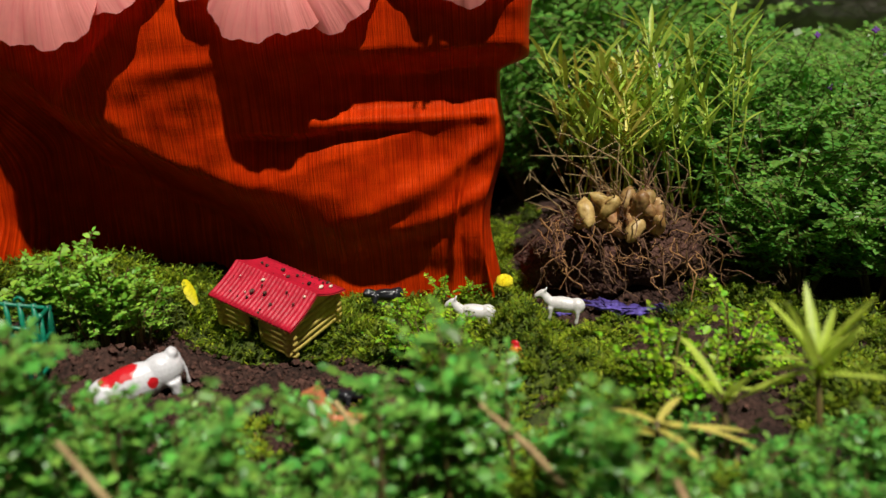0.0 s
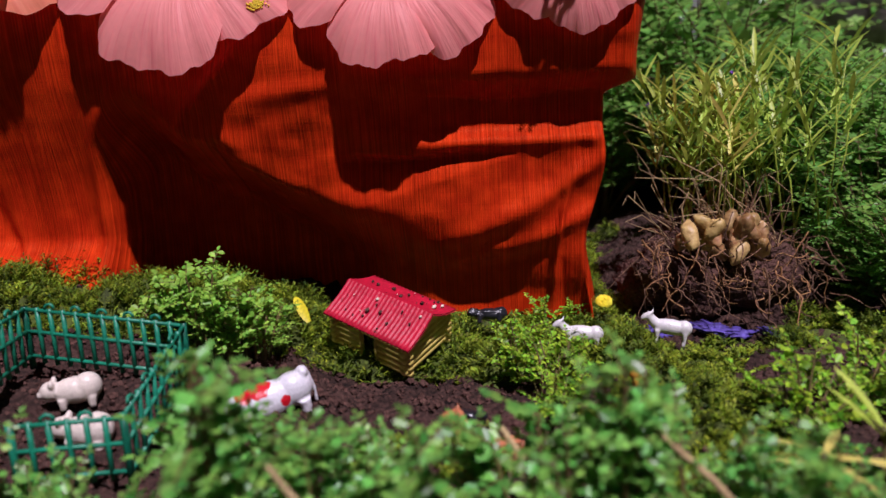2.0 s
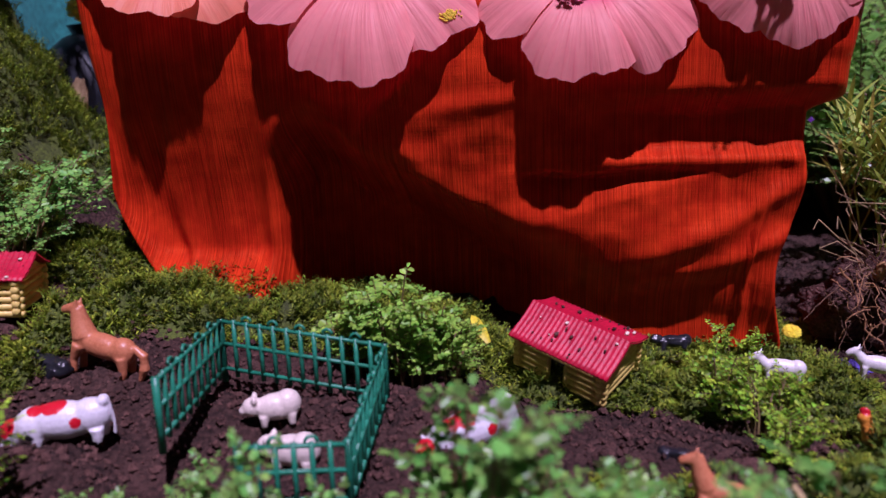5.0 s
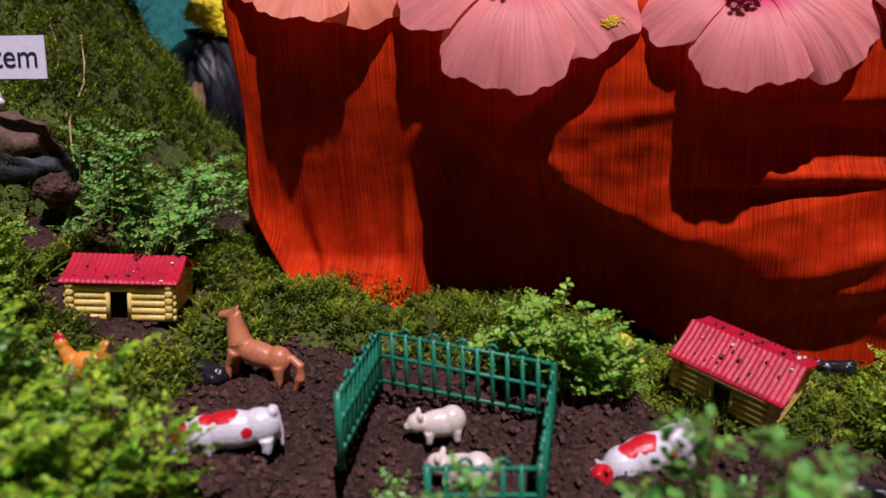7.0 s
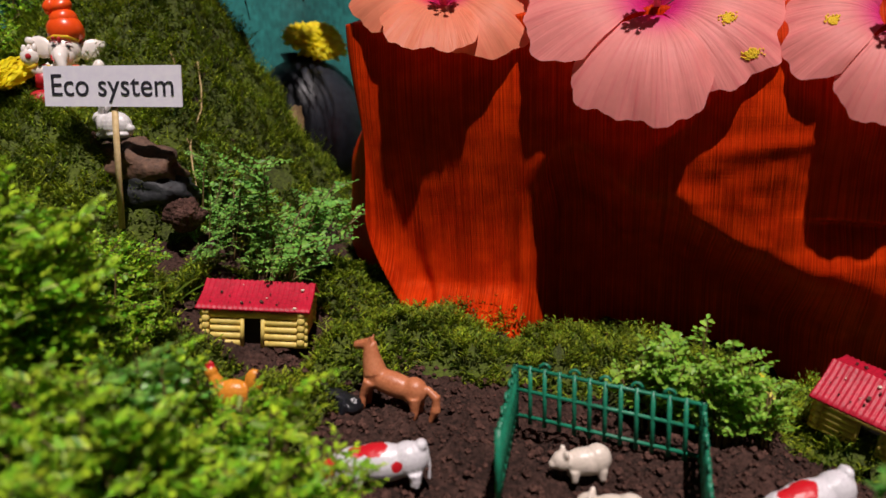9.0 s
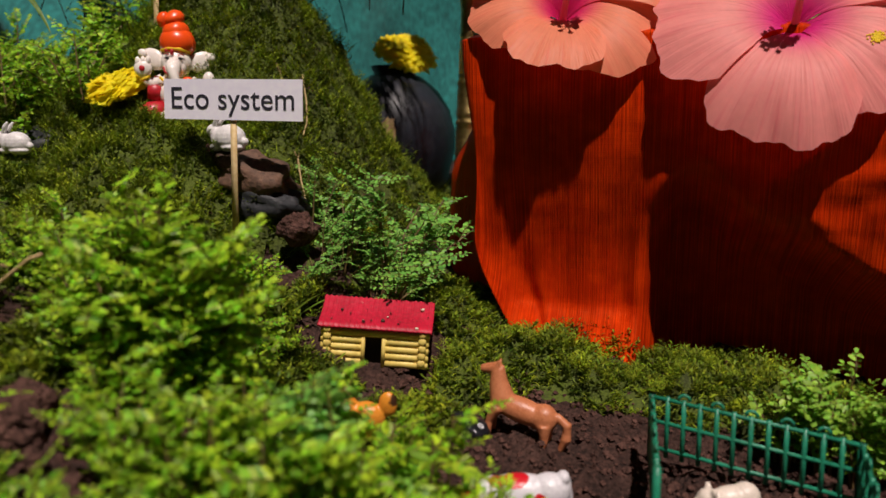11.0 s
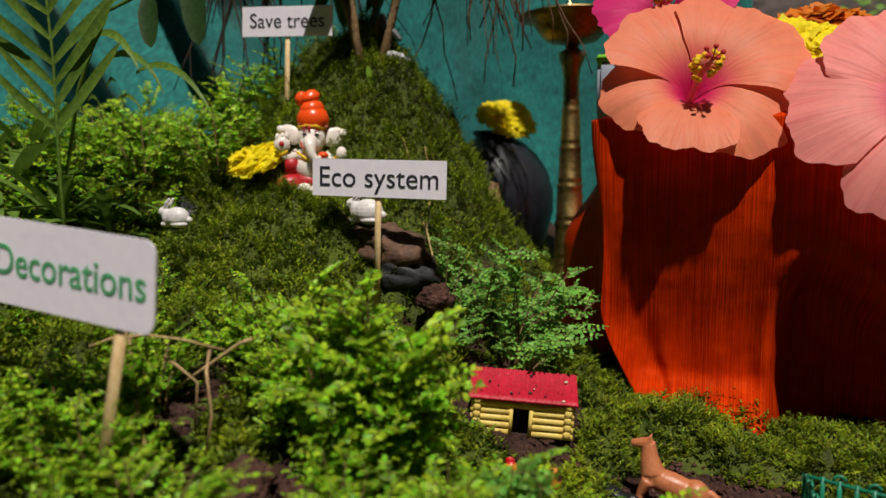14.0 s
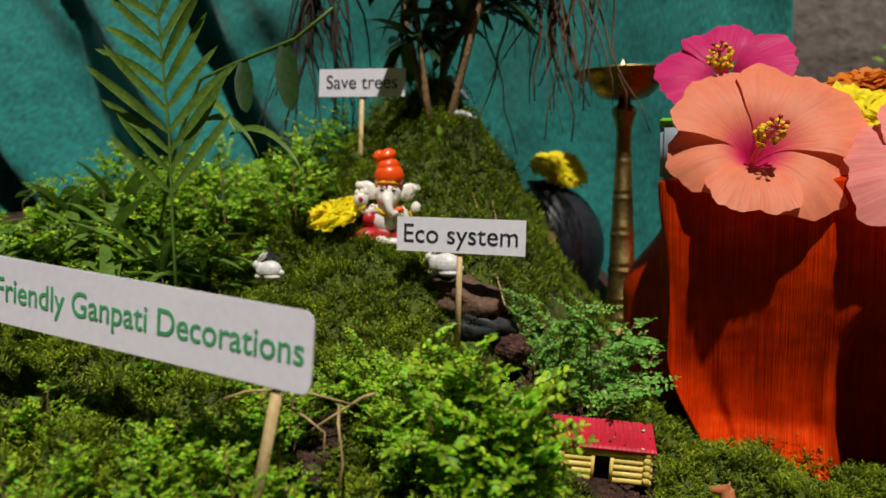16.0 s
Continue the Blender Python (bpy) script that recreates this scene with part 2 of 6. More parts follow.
FLAME.node_tree.nodes["Principled BSDF"].inputs["Emission Color"].default_value = (1.0, 0.55, 0.2, 1)
FLAME.node_tree.nodes["Principled BSDF"].inputs["Emission Strength"].default_value = 4.0


def petal_material(name, outer, throat, vein):
    """A hibiscus petal: the colour runs from the throat to the rim, with fine veins along it (by its UV)."""
    m = material(name, outer, 0.5, tuple(c * 0.93 for c in outer), 40, fine=200, trans=0.28, spec=0.25)
    nd, lk = m.node_tree.nodes, m.node_tree.links
    bs = nd["Principled BSDF"]
    uv = nd.new("ShaderNodeUVMap")
    uv.uv_map = "petal"
    sp = nd.new("ShaderNodeSeparateXYZ")
    lk.new(uv.outputs[0], sp.inputs[0])
    mr = nd.new("ShaderNodeMapRange")
    mr.interpolation_type = "SMOOTHSTEP"
    mr.inputs["From Min"].default_value, mr.inputs["From Max"].default_value = 0.10, 0.46
    lk.new(sp.outputs["X"], mr.inputs["Value"])
    mx = nd.new("ShaderNodeMix")
    mx.data_type = "RGBA"
    mx.inputs["A"].default_value = (*throat, 1)
    col = bs.inputs["Base Color"].links[0].from_socket
    lk.new(col, mx.inputs["B"])
    lk.new(mr.outputs[0], mx.inputs["Factor"])
    mp = nd.new("ShaderNodeMapping")
    mp.inputs["Scale"].default_value = (1.6, 15, 1)
    n = nd.new("ShaderNodeTexNoise")
    n.inputs["Scale"].default_value, n.inputs["Detail"].default_value = 1.0, 3
    lk.new(uv.outputs[0], mp.inputs["Vector"])
    lk.new(mp.outputs[0], n.inputs["Vector"])
    vr = nd.new("ShaderNodeMapRange")
    vr.inputs["From Min"].default_value, vr.inputs["From Max"].default_value = 0.52, 0.72
    vr.inputs["To Max"].default_value = 0.45
    lk.new(n.outputs["Fac"], vr.inputs["Value"])
    m2 = nd.new("ShaderNodeMix")
    m2.data_type = "RGBA"
    m2.inputs["B"].default_value = (*vein, 1)
    lk.new(vr.outputs[0], m2.inputs["Factor"])
    lk.new(mx.outputs["Result"], m2.inputs["A"])
    lk.new(m2.outputs["Result"], bs.inputs["Base Color"])
    tr = [x for x in nd if x.type == "BSDF_TRANSLUCENT"][0]
    lk.new(m2.outputs["Result"], tr.inputs["Color"])
    b = nd.new("ShaderNodeBump")
    b.inputs["Distance"].default_value = 0.0009
    lk.new(n.outputs["Fac"], b.inputs["Height"])
    lk.new(b.outputs[0], bs.inputs["Normal"])
    return m


SALMON = petal_material("salmon_petal", (0.95, 0.30, 0.17), (0.80, 0.015, 0.16), (0.86, 0.17, 0.11))
PINK = petal_material("pink_petal", (1.0, 0.34, 0.31), (0.82, 0.02, 0.26), (0.86, 0.16, 0.20))
MAGENTA = petal_material("magenta_petal", (0.74, 0.03, 0.20), (0.45, 0.01, 0.08), (0.6, 0.02, 0.15))
POLLEN = material("pollen", (1.0, 0.76, 0.03), 0.7, (0.98, 0.66, 0.02), 200, trans=0.25)
STIGMA = material("stigma", (0.6, 0.02, 0.02), 0.5)
THROAT = material("throat", (0.62, 0.02, 0.14), 0.55)
STYLE = material("style", (0.9, 0.4, 0.36), 0.5, (0.85, 0.25, 0.3), 80, trans=0.4)


# ---- mesh tools ----
class Build:
    """Collects vertices and faces; every shape is laid at a matrix."""

    def __init__(self):
        self.v, self.f, self.m, self.uv = [], [], [], []

    def add(self, verts, faces, mat=0, M=None):
        o = len(self.v)
        self.v.extend([tuple(M @ Vector(p)) for p in verts] if M is not None else [tuple(p) for p in verts])
        self.f.extend([tuple(o + i for i in q) for q in faces])
        self.m.extend([mat] * len(faces))
        return self

    def blob(self, c, r, mat=0, M=None, seg=16, rings=10, rough=0.0, seed=0):
        """An ellipsoid at c with radii r; rough pushes it in and out."""
        vs, fs = [], []
        R = Matrix.LocRotScale(c, M, r) if M is not None else Matrix.LocRotScale(c, None, r)
        for i in range(rings + 1):
            a = math.pi * i / rings
            for j in range(seg):
                b = 2 * math.pi * j / seg
                p = Vector((math.sin(a) * math.cos(b), math.sin(a) * math.sin(b), math.cos(a)))
                if rough:
                    p *= 1 + rough * noise.fractal(p * 1.7 + Vector((seed, seed * 2, 0)), 1.0, 2.0, 4)
                vs.append(R @ p)
        for i in range(rings):
            for j in range(seg):
                k = (j + 1) % seg
                fs.append((i * seg + j, (i + 1) * seg + j, (i + 1) * seg + k, i * seg + k))
        return self.add(vs, fs, mat)

    def tube(self, pts, rad, mat=0, sides=6, cap=True):
        """A tube through points, with one radius or one a point."""
        pts = [Vector(p) for p in pts]
        rad = rad if isinstance(rad, (list, tuple)) else [rad] * len(pts)
        vs, fs = [], []
        up = Vector((0.13, 0.31, 0.94))
        for i, p in enumerate(pts):
            d = (pts[min(i + 1, len(pts) - 1)] - pts[max(i - 1, 0)]).normalized()
            a = d.cross(up)
            a = a.normalized() if a.length > 1e-4 else Vector((1, 0, 0))
            b = a.cross(d)
            for j in range(sides):
                t = 2 * math.pi * j / sides
                vs.append(p + (a * math.cos(t) + b * math.sin(t)) * rad[i])
        for i in range(len(pts) - 1):
            for j in range(sides):
                k = (j + 1) % sides
                fs.append((i * sides + j, i * sides + k, (i + 1) * sides + k, (i + 1) * sides + j))
        if cap:
            fs.append(tuple(range(sides))[::-1])
            fs.append(tuple((len(pts) - 1) * sides + j for j in range(sides)))
        return self.add(vs, fs, mat)

    def lathe(self, prof, mat=0, M=None, seg=28):
        """A turned shape from (radius, height) pairs."""
        vs = [(r * math.cos(2 * math.pi * j / seg), r * math.sin(2 * math.pi * j / seg), z) for r, z in prof for j in range(seg)]
        fs = [(i * seg + j, i * seg + (j + 1) % seg, (i + 1) * seg + (j + 1) % seg, (i + 1) * seg + j) for i in range(len(prof) - 1) for j in range(seg)]
        fs += [tuple(range(seg))[::-1], tuple((len(prof) - 1) * seg + j for j in range(seg))]
        return self.add(vs, fs, mat, M)

    def block(self, c, s, mat=0, M=None, bevel=0.0):
        """A box at c of size s with chamfered edges."""
        bm = bmesh.new()
        bmesh.ops.create_cube(bm, size=1.0)
        bmesh.ops.scale(bm, vec=s, verts=bm.verts)
        if bevel:
            bmesh.ops.bevel(bm, geom=list(bm.edges), offset=bevel, segments=2, affect="EDGES")
        bmesh.ops.translate(bm, vec=c, verts=bm.verts)
        bm.verts.index_update()
        self.add([p.co.copy() for p in bm.verts], [[p.index for p in q.verts] for q in bm.faces], mat, M)
        bm.free()
        return self

    def mesh(self, name, mats, smooth=True):
        me = bpy.data.meshes.new(name)
        me.from_pydata(self.v, [], self.f)
        for m in mats:
            me.materials.append(m)
        me.polygons.foreach_set("material_index", self.m)
        me.polygons.foreach_set("use_smooth", [smooth] * len(self.f))
        if self.uv:
            lay = me.uv_layers.new(name="petal")
            idx = np.zeros(len(me.loops), dtype=np.int32)
            me.loops.foreach_get("vertex_index", idx)
            lay.data.foreach_set("uv", np.array(self.uv, dtype=np.float32)[idx].ravel())
        me.update()
        return me


def part(name, build, mats, parent=None, label="", smooth=True, m=None):
    """Links a build as one mesh object, under a thing when one is given."""
    mats = mats if isinstance(mats, (list, tuple)) else [mats]
    ob = new(name, build if isinstance(build, bpy.types.Mesh) else build.mesh(name, mats, smooth))
    if m is not None:
        ob.matrix_basis = m
    if parent is not None:
        ob.parent = parent
    return tagged(ob, label) if label else ob


def thing(name, m, label, category, group=""):
    """An empty at a thing's base, to hold its parts."""
    ob = new(name)
    ob.empty_display_size = 0.01
    ob.matrix_basis = m
    return tagged(ob, label, category, group)


def sstep(a, b, x):
    t = min(max((x - a) / (b - a), 0.0), 1.0)
    return t * t * (3 - 2 * t)


rng = random.Random(4)


# ---- the ground ----
def ground_base(x, y):
    z = -0.024 + 0.022 * sstep(0.31, 0.38, y) * sstep(-0.12, -0.20, x)
    z += 0.016 * sstep(0.40, 0.46, y) * sstep(-0.17, -0.26, x) + 0.006 * sstep(0.42, 0.5, y) * sstep(0.06, -0.16, x)
    z += 0.012 * sstep(-0.30, -0.37, x) + 0.020 * sstep(-0.38, -0.45, x)
    z += 0.075 * sstep(-0.45, -0.62, x) * sstep(0.10, 0.40, y) + 0.03 * sstep(-0.45, -0.75, x) * sstep(-0.1, 0.12, y)
    z += 0.009 * math.exp(-((x + 0.3625) / 0.050) ** 2 - ((y - 0.316) / 0.032) ** 2) + 0.007 * math.exp(-((x + 0.160) / 0.050) ** 2 - ((y - 0.360) / 0.032) ** 2)
    z += 0.009 * math.exp(-((x + 0.474) / 0.055) ** 2 - ((y - 0.402) / 0.038) ** 2)
    z += 0.034 * sstep(-0.41, -0.48, x) * sstep(0.06, 0.16, y) * sstep(0.36, 0.27, y)                  # the bank of the near plants
    z += 0.180 * math.exp(-0.5 * (((x + 0.676) / (0.070 if x > -0.676 else 0.096)) ** 2 + ((y - 0.612) / 0.074) ** 2))           # the mound
    z -= 0.016 * math.exp(-((x + 0.676) / 0.036) ** 2 - ((y - 0.496) / 0.026) ** 2)                   # the figurine's ledge
    z -= 0.034 * math.exp(-((x + 0.572) / 0.040) ** 2 - ((y - 0.418) / 0.038) ** 2)                   # washed-out soil below the stone
    z += 0.03 * sstep(0.48, 0.60, y) * sstep(0.02, 0.12, x)
    z += 0.05 * sstep(-0.8, -0.95, x) * sstep(0.3, 0.5, y)
    return z


def ground_at(x, y):
    """The soil's height, with its lumps."""
    z = ground_base(x, y)
    p = Vector((x, y, 0))
    z += 0.006 * noise.fractal(p * 22, 1.0, 2.0, 3) + 0.009 * abs(noise.noise(p * 75)) + 0.0055 * abs(noise.noise(p * 170))
    return z - 0.0045


def axis_steps(lo, hi, step, far):
    inner = list(np.arange(lo, hi + step / 2, step))
    out, d, a, b = [], step * 4, lo, hi
    left, right = [], []
    while a > -far:
        a -= d
        b += d
        left.append(a)
        right.append(b)
        d *= 1.6
    return left[::-1] + inner + right


def make_ground():
    xs, ys = axis_steps(-1.0, 0.42, 0.0045, 60), axis_steps(0.08, 0.80, 0.0045, 60)
    v = [(x, y, ground_at(x, y)) for y in ys for x in xs]
    n = len(xs)
    f = [(j * n + i, j * n + i + 1, (j + 1) * n + i + 1, (j + 1) * n + i) for j in range(len(ys) - 1) for i in range(n - 1)]
    b = Build().add(v, f)
    return tagged(part("ground", b, SOIL), "dark brown crumbly damp garden soil", "ground", kind="structure")


make_ground()


# ---- cloth-covered box ----
BX0, BX1, BY0, BY1, BZ0, BZ1 = -0.447, 0.066, 0.495, 0.78, -0.015, 0.240


def tuck(z, upper, lower, depth):
    """A fold hanging over at z = upper: the cloth steps back below it and comes forward again down to lower."""
    w = (upper - z) / (upper - lower)
    return depth * sstep(0.0, 0.14, w) * (1 - min(max(w, 0.0), 1.0))


def bell(v, c, w):
    return math.exp(-((v - c) / w) ** 2)


def front_push(x, z):
    """How far the cloth's front lies behind the box's front edge."""
    k = (BZ1 - z) / (BZ1 - BZ0)
    # left panel: hangs slightly inwards, then flares out over the moss
    left = sstep(-0.300, -0.335, x)
    y = 0.003 + 0.005 * k + left * (0.024 * sstep(0.20, 0.060, z) - 0.036 * sstep(0.058, 0.016, z))
    y += left * 0.0022 * math.sin(x * 150 + 2.0 * math.sin(z * 22)) * sstep(0.22, 0.12, z)
    # the hollow under the middle, its upper rim falling to the right
    rim = 0.124 - 0.62 * max(0.0, x + 0.228) + 0.44 * max(0.0, x + 0.145)
    rim += 0.034 * bell(x, -0.288, 0.026)
    deep = 0.072 - 0.048 * sstep(-0.17, -0.08, x) - 0.012 * sstep(-0.06, 0.02, x)
    y += deep * sstep(rim + 0.006, rim - 0.052, z) * sstep(-0.326, -0.300, x)
    y -= 0.012 * bell(x, -0.195, 0.062) * bell(z, 0.128, 0.042)
    # the turned-over upper hem stands forward, more so to the right
    hem = 0.150 + 0.0025 * math.sin(x * 55)
    firm = 0.024 * sstep(-0.16, -0.08, x)
    flap = sstep(-0.27, -0.165, x) * sstep(0.120 + firm, 0.185 - firm, z) * sstep(0.241, 0.212, z)
    y -= (0.015 - 0.005 * sstep(-0.13, -0.09, x)) * flap + 0.003 * sstep(-0.095, -0.070, x) * sstep(hem - 0.002, hem + 0.006, z) * sstep(0.238, 0.200, z)
    y += 0.004 * sstep(-0.105, -0.075, x) * sstep(hem + 0.001, hem - 0.007, z) * sstep(0.112, 0.126, z)
    # a long fold whose shade thins out to the right
    b = 0.081 + 0.30 * (x + 0.102)
    y += tuck(z, 0.1085 + 0.0015 * math.sin(x * 80), b, 0.46 * max(0.0, 0.1085 - b)) * sstep(-0.150, -0.122, x)
    y -= 0.004 * bell(z, 0.114, 0.006) * sstep(-0.105, -0.085, x)
    # creases
    y -= 0.0030 * bell(z, 0.152 + 0.12 * (x + 0.18), 0.0060) * bell(x, -0.165, 0.045)
    y -= 0.0065 * bell(z, 0.100 - 0.55 * (x + 0.20), 0.0065) * bell(x, -0.195, 0.030)
    y -= 0.0060 * bell(z, 0.162 + 0.9 * (x + 0.225), 0.0080) * bell(x, -0.222, 0.022)
    y -= 0.0050 * bell(z, 0.066 + 0.42 * (x + 0.02), 0.0090) * sstep(-0.10, -0.03, x)
    y -= 0.0042 * bell(z, 0.042 + 0.25 * (x + 0.02), 0.0075) * sstep(-0.10, -0.04, x)
    y -= 0.0050 * bell(x, 0.020 + 0.25 * (z - 0.05), 0.0060) * sstep(0.10, 0.06, z)
    y -= 0.0022 * bell(z, 0.175 + 0.1 * (x + 0.02), 0.0080) * sstep(-0.06, -0.02, x)
    calm = 1 - 0.75 * left
    y += calm * 0.0045 * noise.fractal(Vector((x * 12, z * 15, 3)), 1.0, 2.0, 3) * (0.35 + 0.8 * k)
    y += calm * 0.0012 * noise.fractal(Vector((x * 34, z * 50, 8)), 1.0, 2.0, 2)
    return y


def make_box():
    t = thing("cloth_covered_box", pose((BX0 + BX1) / 2, (BY0 + BY1) / 2, BZ0), "large box draped in shiny orange slub silk with soft folds", "box")
    cx, cy = (BX0 + BX1) / 2, (BY0 + BY1) / 2
    # outline of the drape, from the back left corner round the front to the back right corner
    path, r = [], 0.012
    ny = 34
    for i in range(ny):
        path.append((BX0, BY1 - (BY1 - BY0 - r) * i / ny, -1, 0))
    for i in range(7):
        a = math.pi + math.pi / 2 * i / 6
        path.append((BX0 + r + r * math.cos(a), BY0 + r + r * math.sin(a), math.cos(a), math.sin(a)))
    nx = 200
    for i in range(1, nx):
        path.append((BX0 + r + (BX1 - BX0 - 2 * r) * i / nx, BY0, 0, -1))
    for i in range(7):
        a = 1.5 * math.pi + math.pi / 2 * i / 6
        path.append((BX1 - r + r * math.cos(a), BY0 + r + r * math.sin(a), math.cos(a), math.sin(a)))
    for i in range(1, ny + 1):
        path.append((BX1, BY0 + r + (BY1 - BY0 - r) * i / ny, 1, 0))
    rows, nz = [], 140
    for k in range(nz + 1):
        z = BZ1 - (BZ1 - BZ0) * k / nz
        kk = k / nz
        row = []
        for x, y, ax, ay in path:
            front = max(0.0, -ay)
            # the sides draw in towards the floor
            near = sstep(BY0 + 0.13, BY0 + 0.01, y)
            if x < cx:
                tx = 0.012 * near * sstep(0.0, 0.4, kk) + 0.038 * near * sstep(0.52, 0.92, kk)
                tx -= 0.046 * sstep(BY0 + 0.02, BY0 + 0.14, y) * sstep(0.06, 0.40, kk)
            else:
                tx = -(0.001 + 0.006 * sstep(0.10, 0.30, kk) + 0.021 * sstep(0.345, 0.385, kk) + 0.010 * sstep(0.42, 0.95, kk) - 0.004 * math.sin(kk * 14) * sstep(0.4, 0.55, kk))
            xx = x + tx * sstep(0.08, 0.0, min(x - BX0, BX1 - x))
            yy = y + front * front_push(x, z)
            if front < 1:
                xx += (0.006 * math.sin(y * 70 + z * 12) * (1 - front)) * kk
            row.append((xx - cx, yy - cy, z - BZ0))
        rows.append(row)
    # rounded lip and the top
    top = []
    for k, (ins, up) in enumerate(((0.010, 0.0035), (0.004, 0.0015))):
        top.append([(p[0] - ins * q[2], p[1] - ins * q[3], BZ1 - BZ0 + up) for p, q in zip(rows[0], path)])
    grid = top + rows
    n = len(path)
    b = Build().add([p for row in grid for p in row],
                    [(j * n + i, (j + 1) * n + i, (j + 1) * n + i + 1, j * n + i + 1) for j in range(len(grid) - 1) for i in range(n - 1)])
    part("drape", b, CLOTH, t)
    lid = Build().block(((0, 0, BZ1 - BZ0 - 0.004)), (BX1 - BX0 - 0.012, BY1 - BY0 - 0.014, 0.014), bevel=0.004)
    part("top_cover", lid, CLOTH, t)
    back = Build().block((0, (BY1 - BY0) / 2 - 0.012, (BZ1 - BZ0) / 2 - 0.008), (BX1 - BX0 - 0.11, 0.004, BZ1 - BZ0 - 0.02), bevel=0.001)
    part("back_cover", back, CLOTH, t)
    return t


make_box()


# ---- hibiscus flowers ----
def petal_shape(seed, length, cone, half=47.0, hang=0.0):
    """A fan-shaped petal as a function of u (from the claw to the rim) and s (across)."""
    r = random.Random(seed)
    ph = [r.uniform(0, 6.28) for _ in range(5)]
    wave = r.uniform(0.7, 1.2)

    def at(u, s):
        rim = 1 - 0.10 * s * s - 0.14 * s ** 6
        rim += 0.030 * math.sin(s * 6 + ph[0]) + 0.018 * math.sin(s * 15 + ph[1]) + 0.007 * math.sin(s * 37 + ph[4])
        rho = length * u * (1 + (rim - 1) * sstep(0.2, 1.0, u))
        th = radians(half) * s * (0.72 + 0.28 * sstep(0.0, 0.5, u))
        z = length * (cone * 1.10 * (1 - math.exp(-3.4 * u)) - 0.06 * u ** 3)
        z += 0.013 * length * u * s                                                   # each petal laps over the next
        z += 0.019 * wave * length * u * u * math.sin(s * 4.2 + ph[2]) * (0.35 + abs(s))
        z += 0.012 * length * u ** 3 * math.sin(s * 9 + ph[3]) + 0.004 * length * u * u * math.sin(s * 23 + ph[0]) + 0.013 * length * u * noise.noise(Vector((u * 2.2, s * 7.0, ph[1])))
        z += 0.022 * length * (1 - s * s) * math.sin(u * 3.0) + 0.005 * length * math.sin(u * 8 + s * 6 + ph[3]) * u
        if hang:                                                                      # the petal bends back towards its tip
            h = radians(hang)
            z -= rho * (1 - math.cos(h * u)) / (h * max(u, 0.01))
            rho *= math.sin(h * u) / (h * max(u, 0.01))
        return Vector((rho * math.cos(th), rho * math.sin(th), z))
    return at


def petal_mesh(at):
    n, w = 22, 44
    b = Build()
    vs = []
    for i in range(n + 1):
        for j in range(w + 1):
            u, s = 0.03 + 0.97 * i / n, 2 * j / w - 1
            vs.append(tuple(at(u, s)))
            b.uv.append((u, s))
    b.add(vs, [(i * (w + 1) + j, (i + 1) * (w + 1) + j, (i + 1) * (w + 1) + j + 1, i * (w + 1) + j + 1) for i in range(n) for j in range(w)])
    return b


def hibiscus(eye, axis, size, mat, label, spin=0.0, seed=0, scale_of=(1, 1, 1, 1, 1), cone=0.22, bend=(0.0, 0.006), reach=0.84, dust=(), lip=47.0, hang=(0, 0, 0, 0, 0), wide=47.0):
    """A flower with its throat at eye, opening along axis; dust lists petals and places with spilled pollen."""
    q = Vector(axis).normalized().to_track_quat("Z", "Y")
    t = thing("hibiscus_flower", Matrix.LocRotScale(eye, q, None), label, "flower", "hibiscus flowers on the box")
    r = random.Random(seed + 77)
    for k in range(5):
        at = petal_shape(seed * 10 + k, size * scale_of[k], cone, lip if k == 0 else wide, hang[k])
        p = part("petal", petal_mesh(at), mat, t, m=pose(0, 0, 0.0008 * (k % 3), 0, 0, spin + 72 * k - (9 if k == 4 else 0)))
        for kk, u, s in dust:
            if kk == k:
                bl = Build()
                for i in range(110):
                    c = at(u + r.gauss(0, 0.022), s + r.gauss(0, 0.045))
                    bl.blob(c + Vector((0, 0, 0.0004)), (0.0007, 0.0007, 0.0004), seg=6, rings=4)
                part("pollen_smear", bl, POLLEN, p, "spilled yellow pollen")
    cup = [(0.0006, -0.007), (0.003, -0.005), (0.0045, -0.001), (0.0052, 0.0035)]
    part("throat", Build().lathe(cup, seg=20), STIGMA if mat is MAGENTA else THROAT, t, "deep magenta throat")
    L = size * reach
    bx, by = bend

    def stem_at(u):
        return Vector((bx * u * u, by * u * u, L * u))
    col = part("staminal_column", Build().tube([stem_at(k / 6) for k in range(7)], [0.0026 - 0.0002 * k for k in range(7)], sides=8), STYLE, t)
    bl = Build()
    for i in range(60):
        u = r.uniform(0.60, 0.93)
        a = r.uniform(0, 6.28)
        c = stem_at(u)
        d = Vector((math.cos(a), math.sin(a), r.uniform(-0.1, 0.5))) * r.uniform(0.0055, 0.0095)
        bl.tube([c, c + d * 0.9], 0.00025, 1, sides=3)
        bl.blob(c + d, (0.0021, 0.0021, 0.0017), seg=6, rings=4)
    part("stamen_tuft", bl, [POLLEN, STYLE], col, "yellow pollen-laden anthers")
    for i in range(5):
        a = 6.28 * i / 5
        c = stem_at(1.0)
        d = Vector((math.cos(a) * 0.0055, math.sin(a) * 0.0055, 0.006))
        part("stigma", Build().tube([c, c + d], 0.0005, sides=4).blob(c + d, (0.0018, 0.0018, 0.0015), seg=8, rings=6), STIGMA, col, "red stigma tip")
    return t


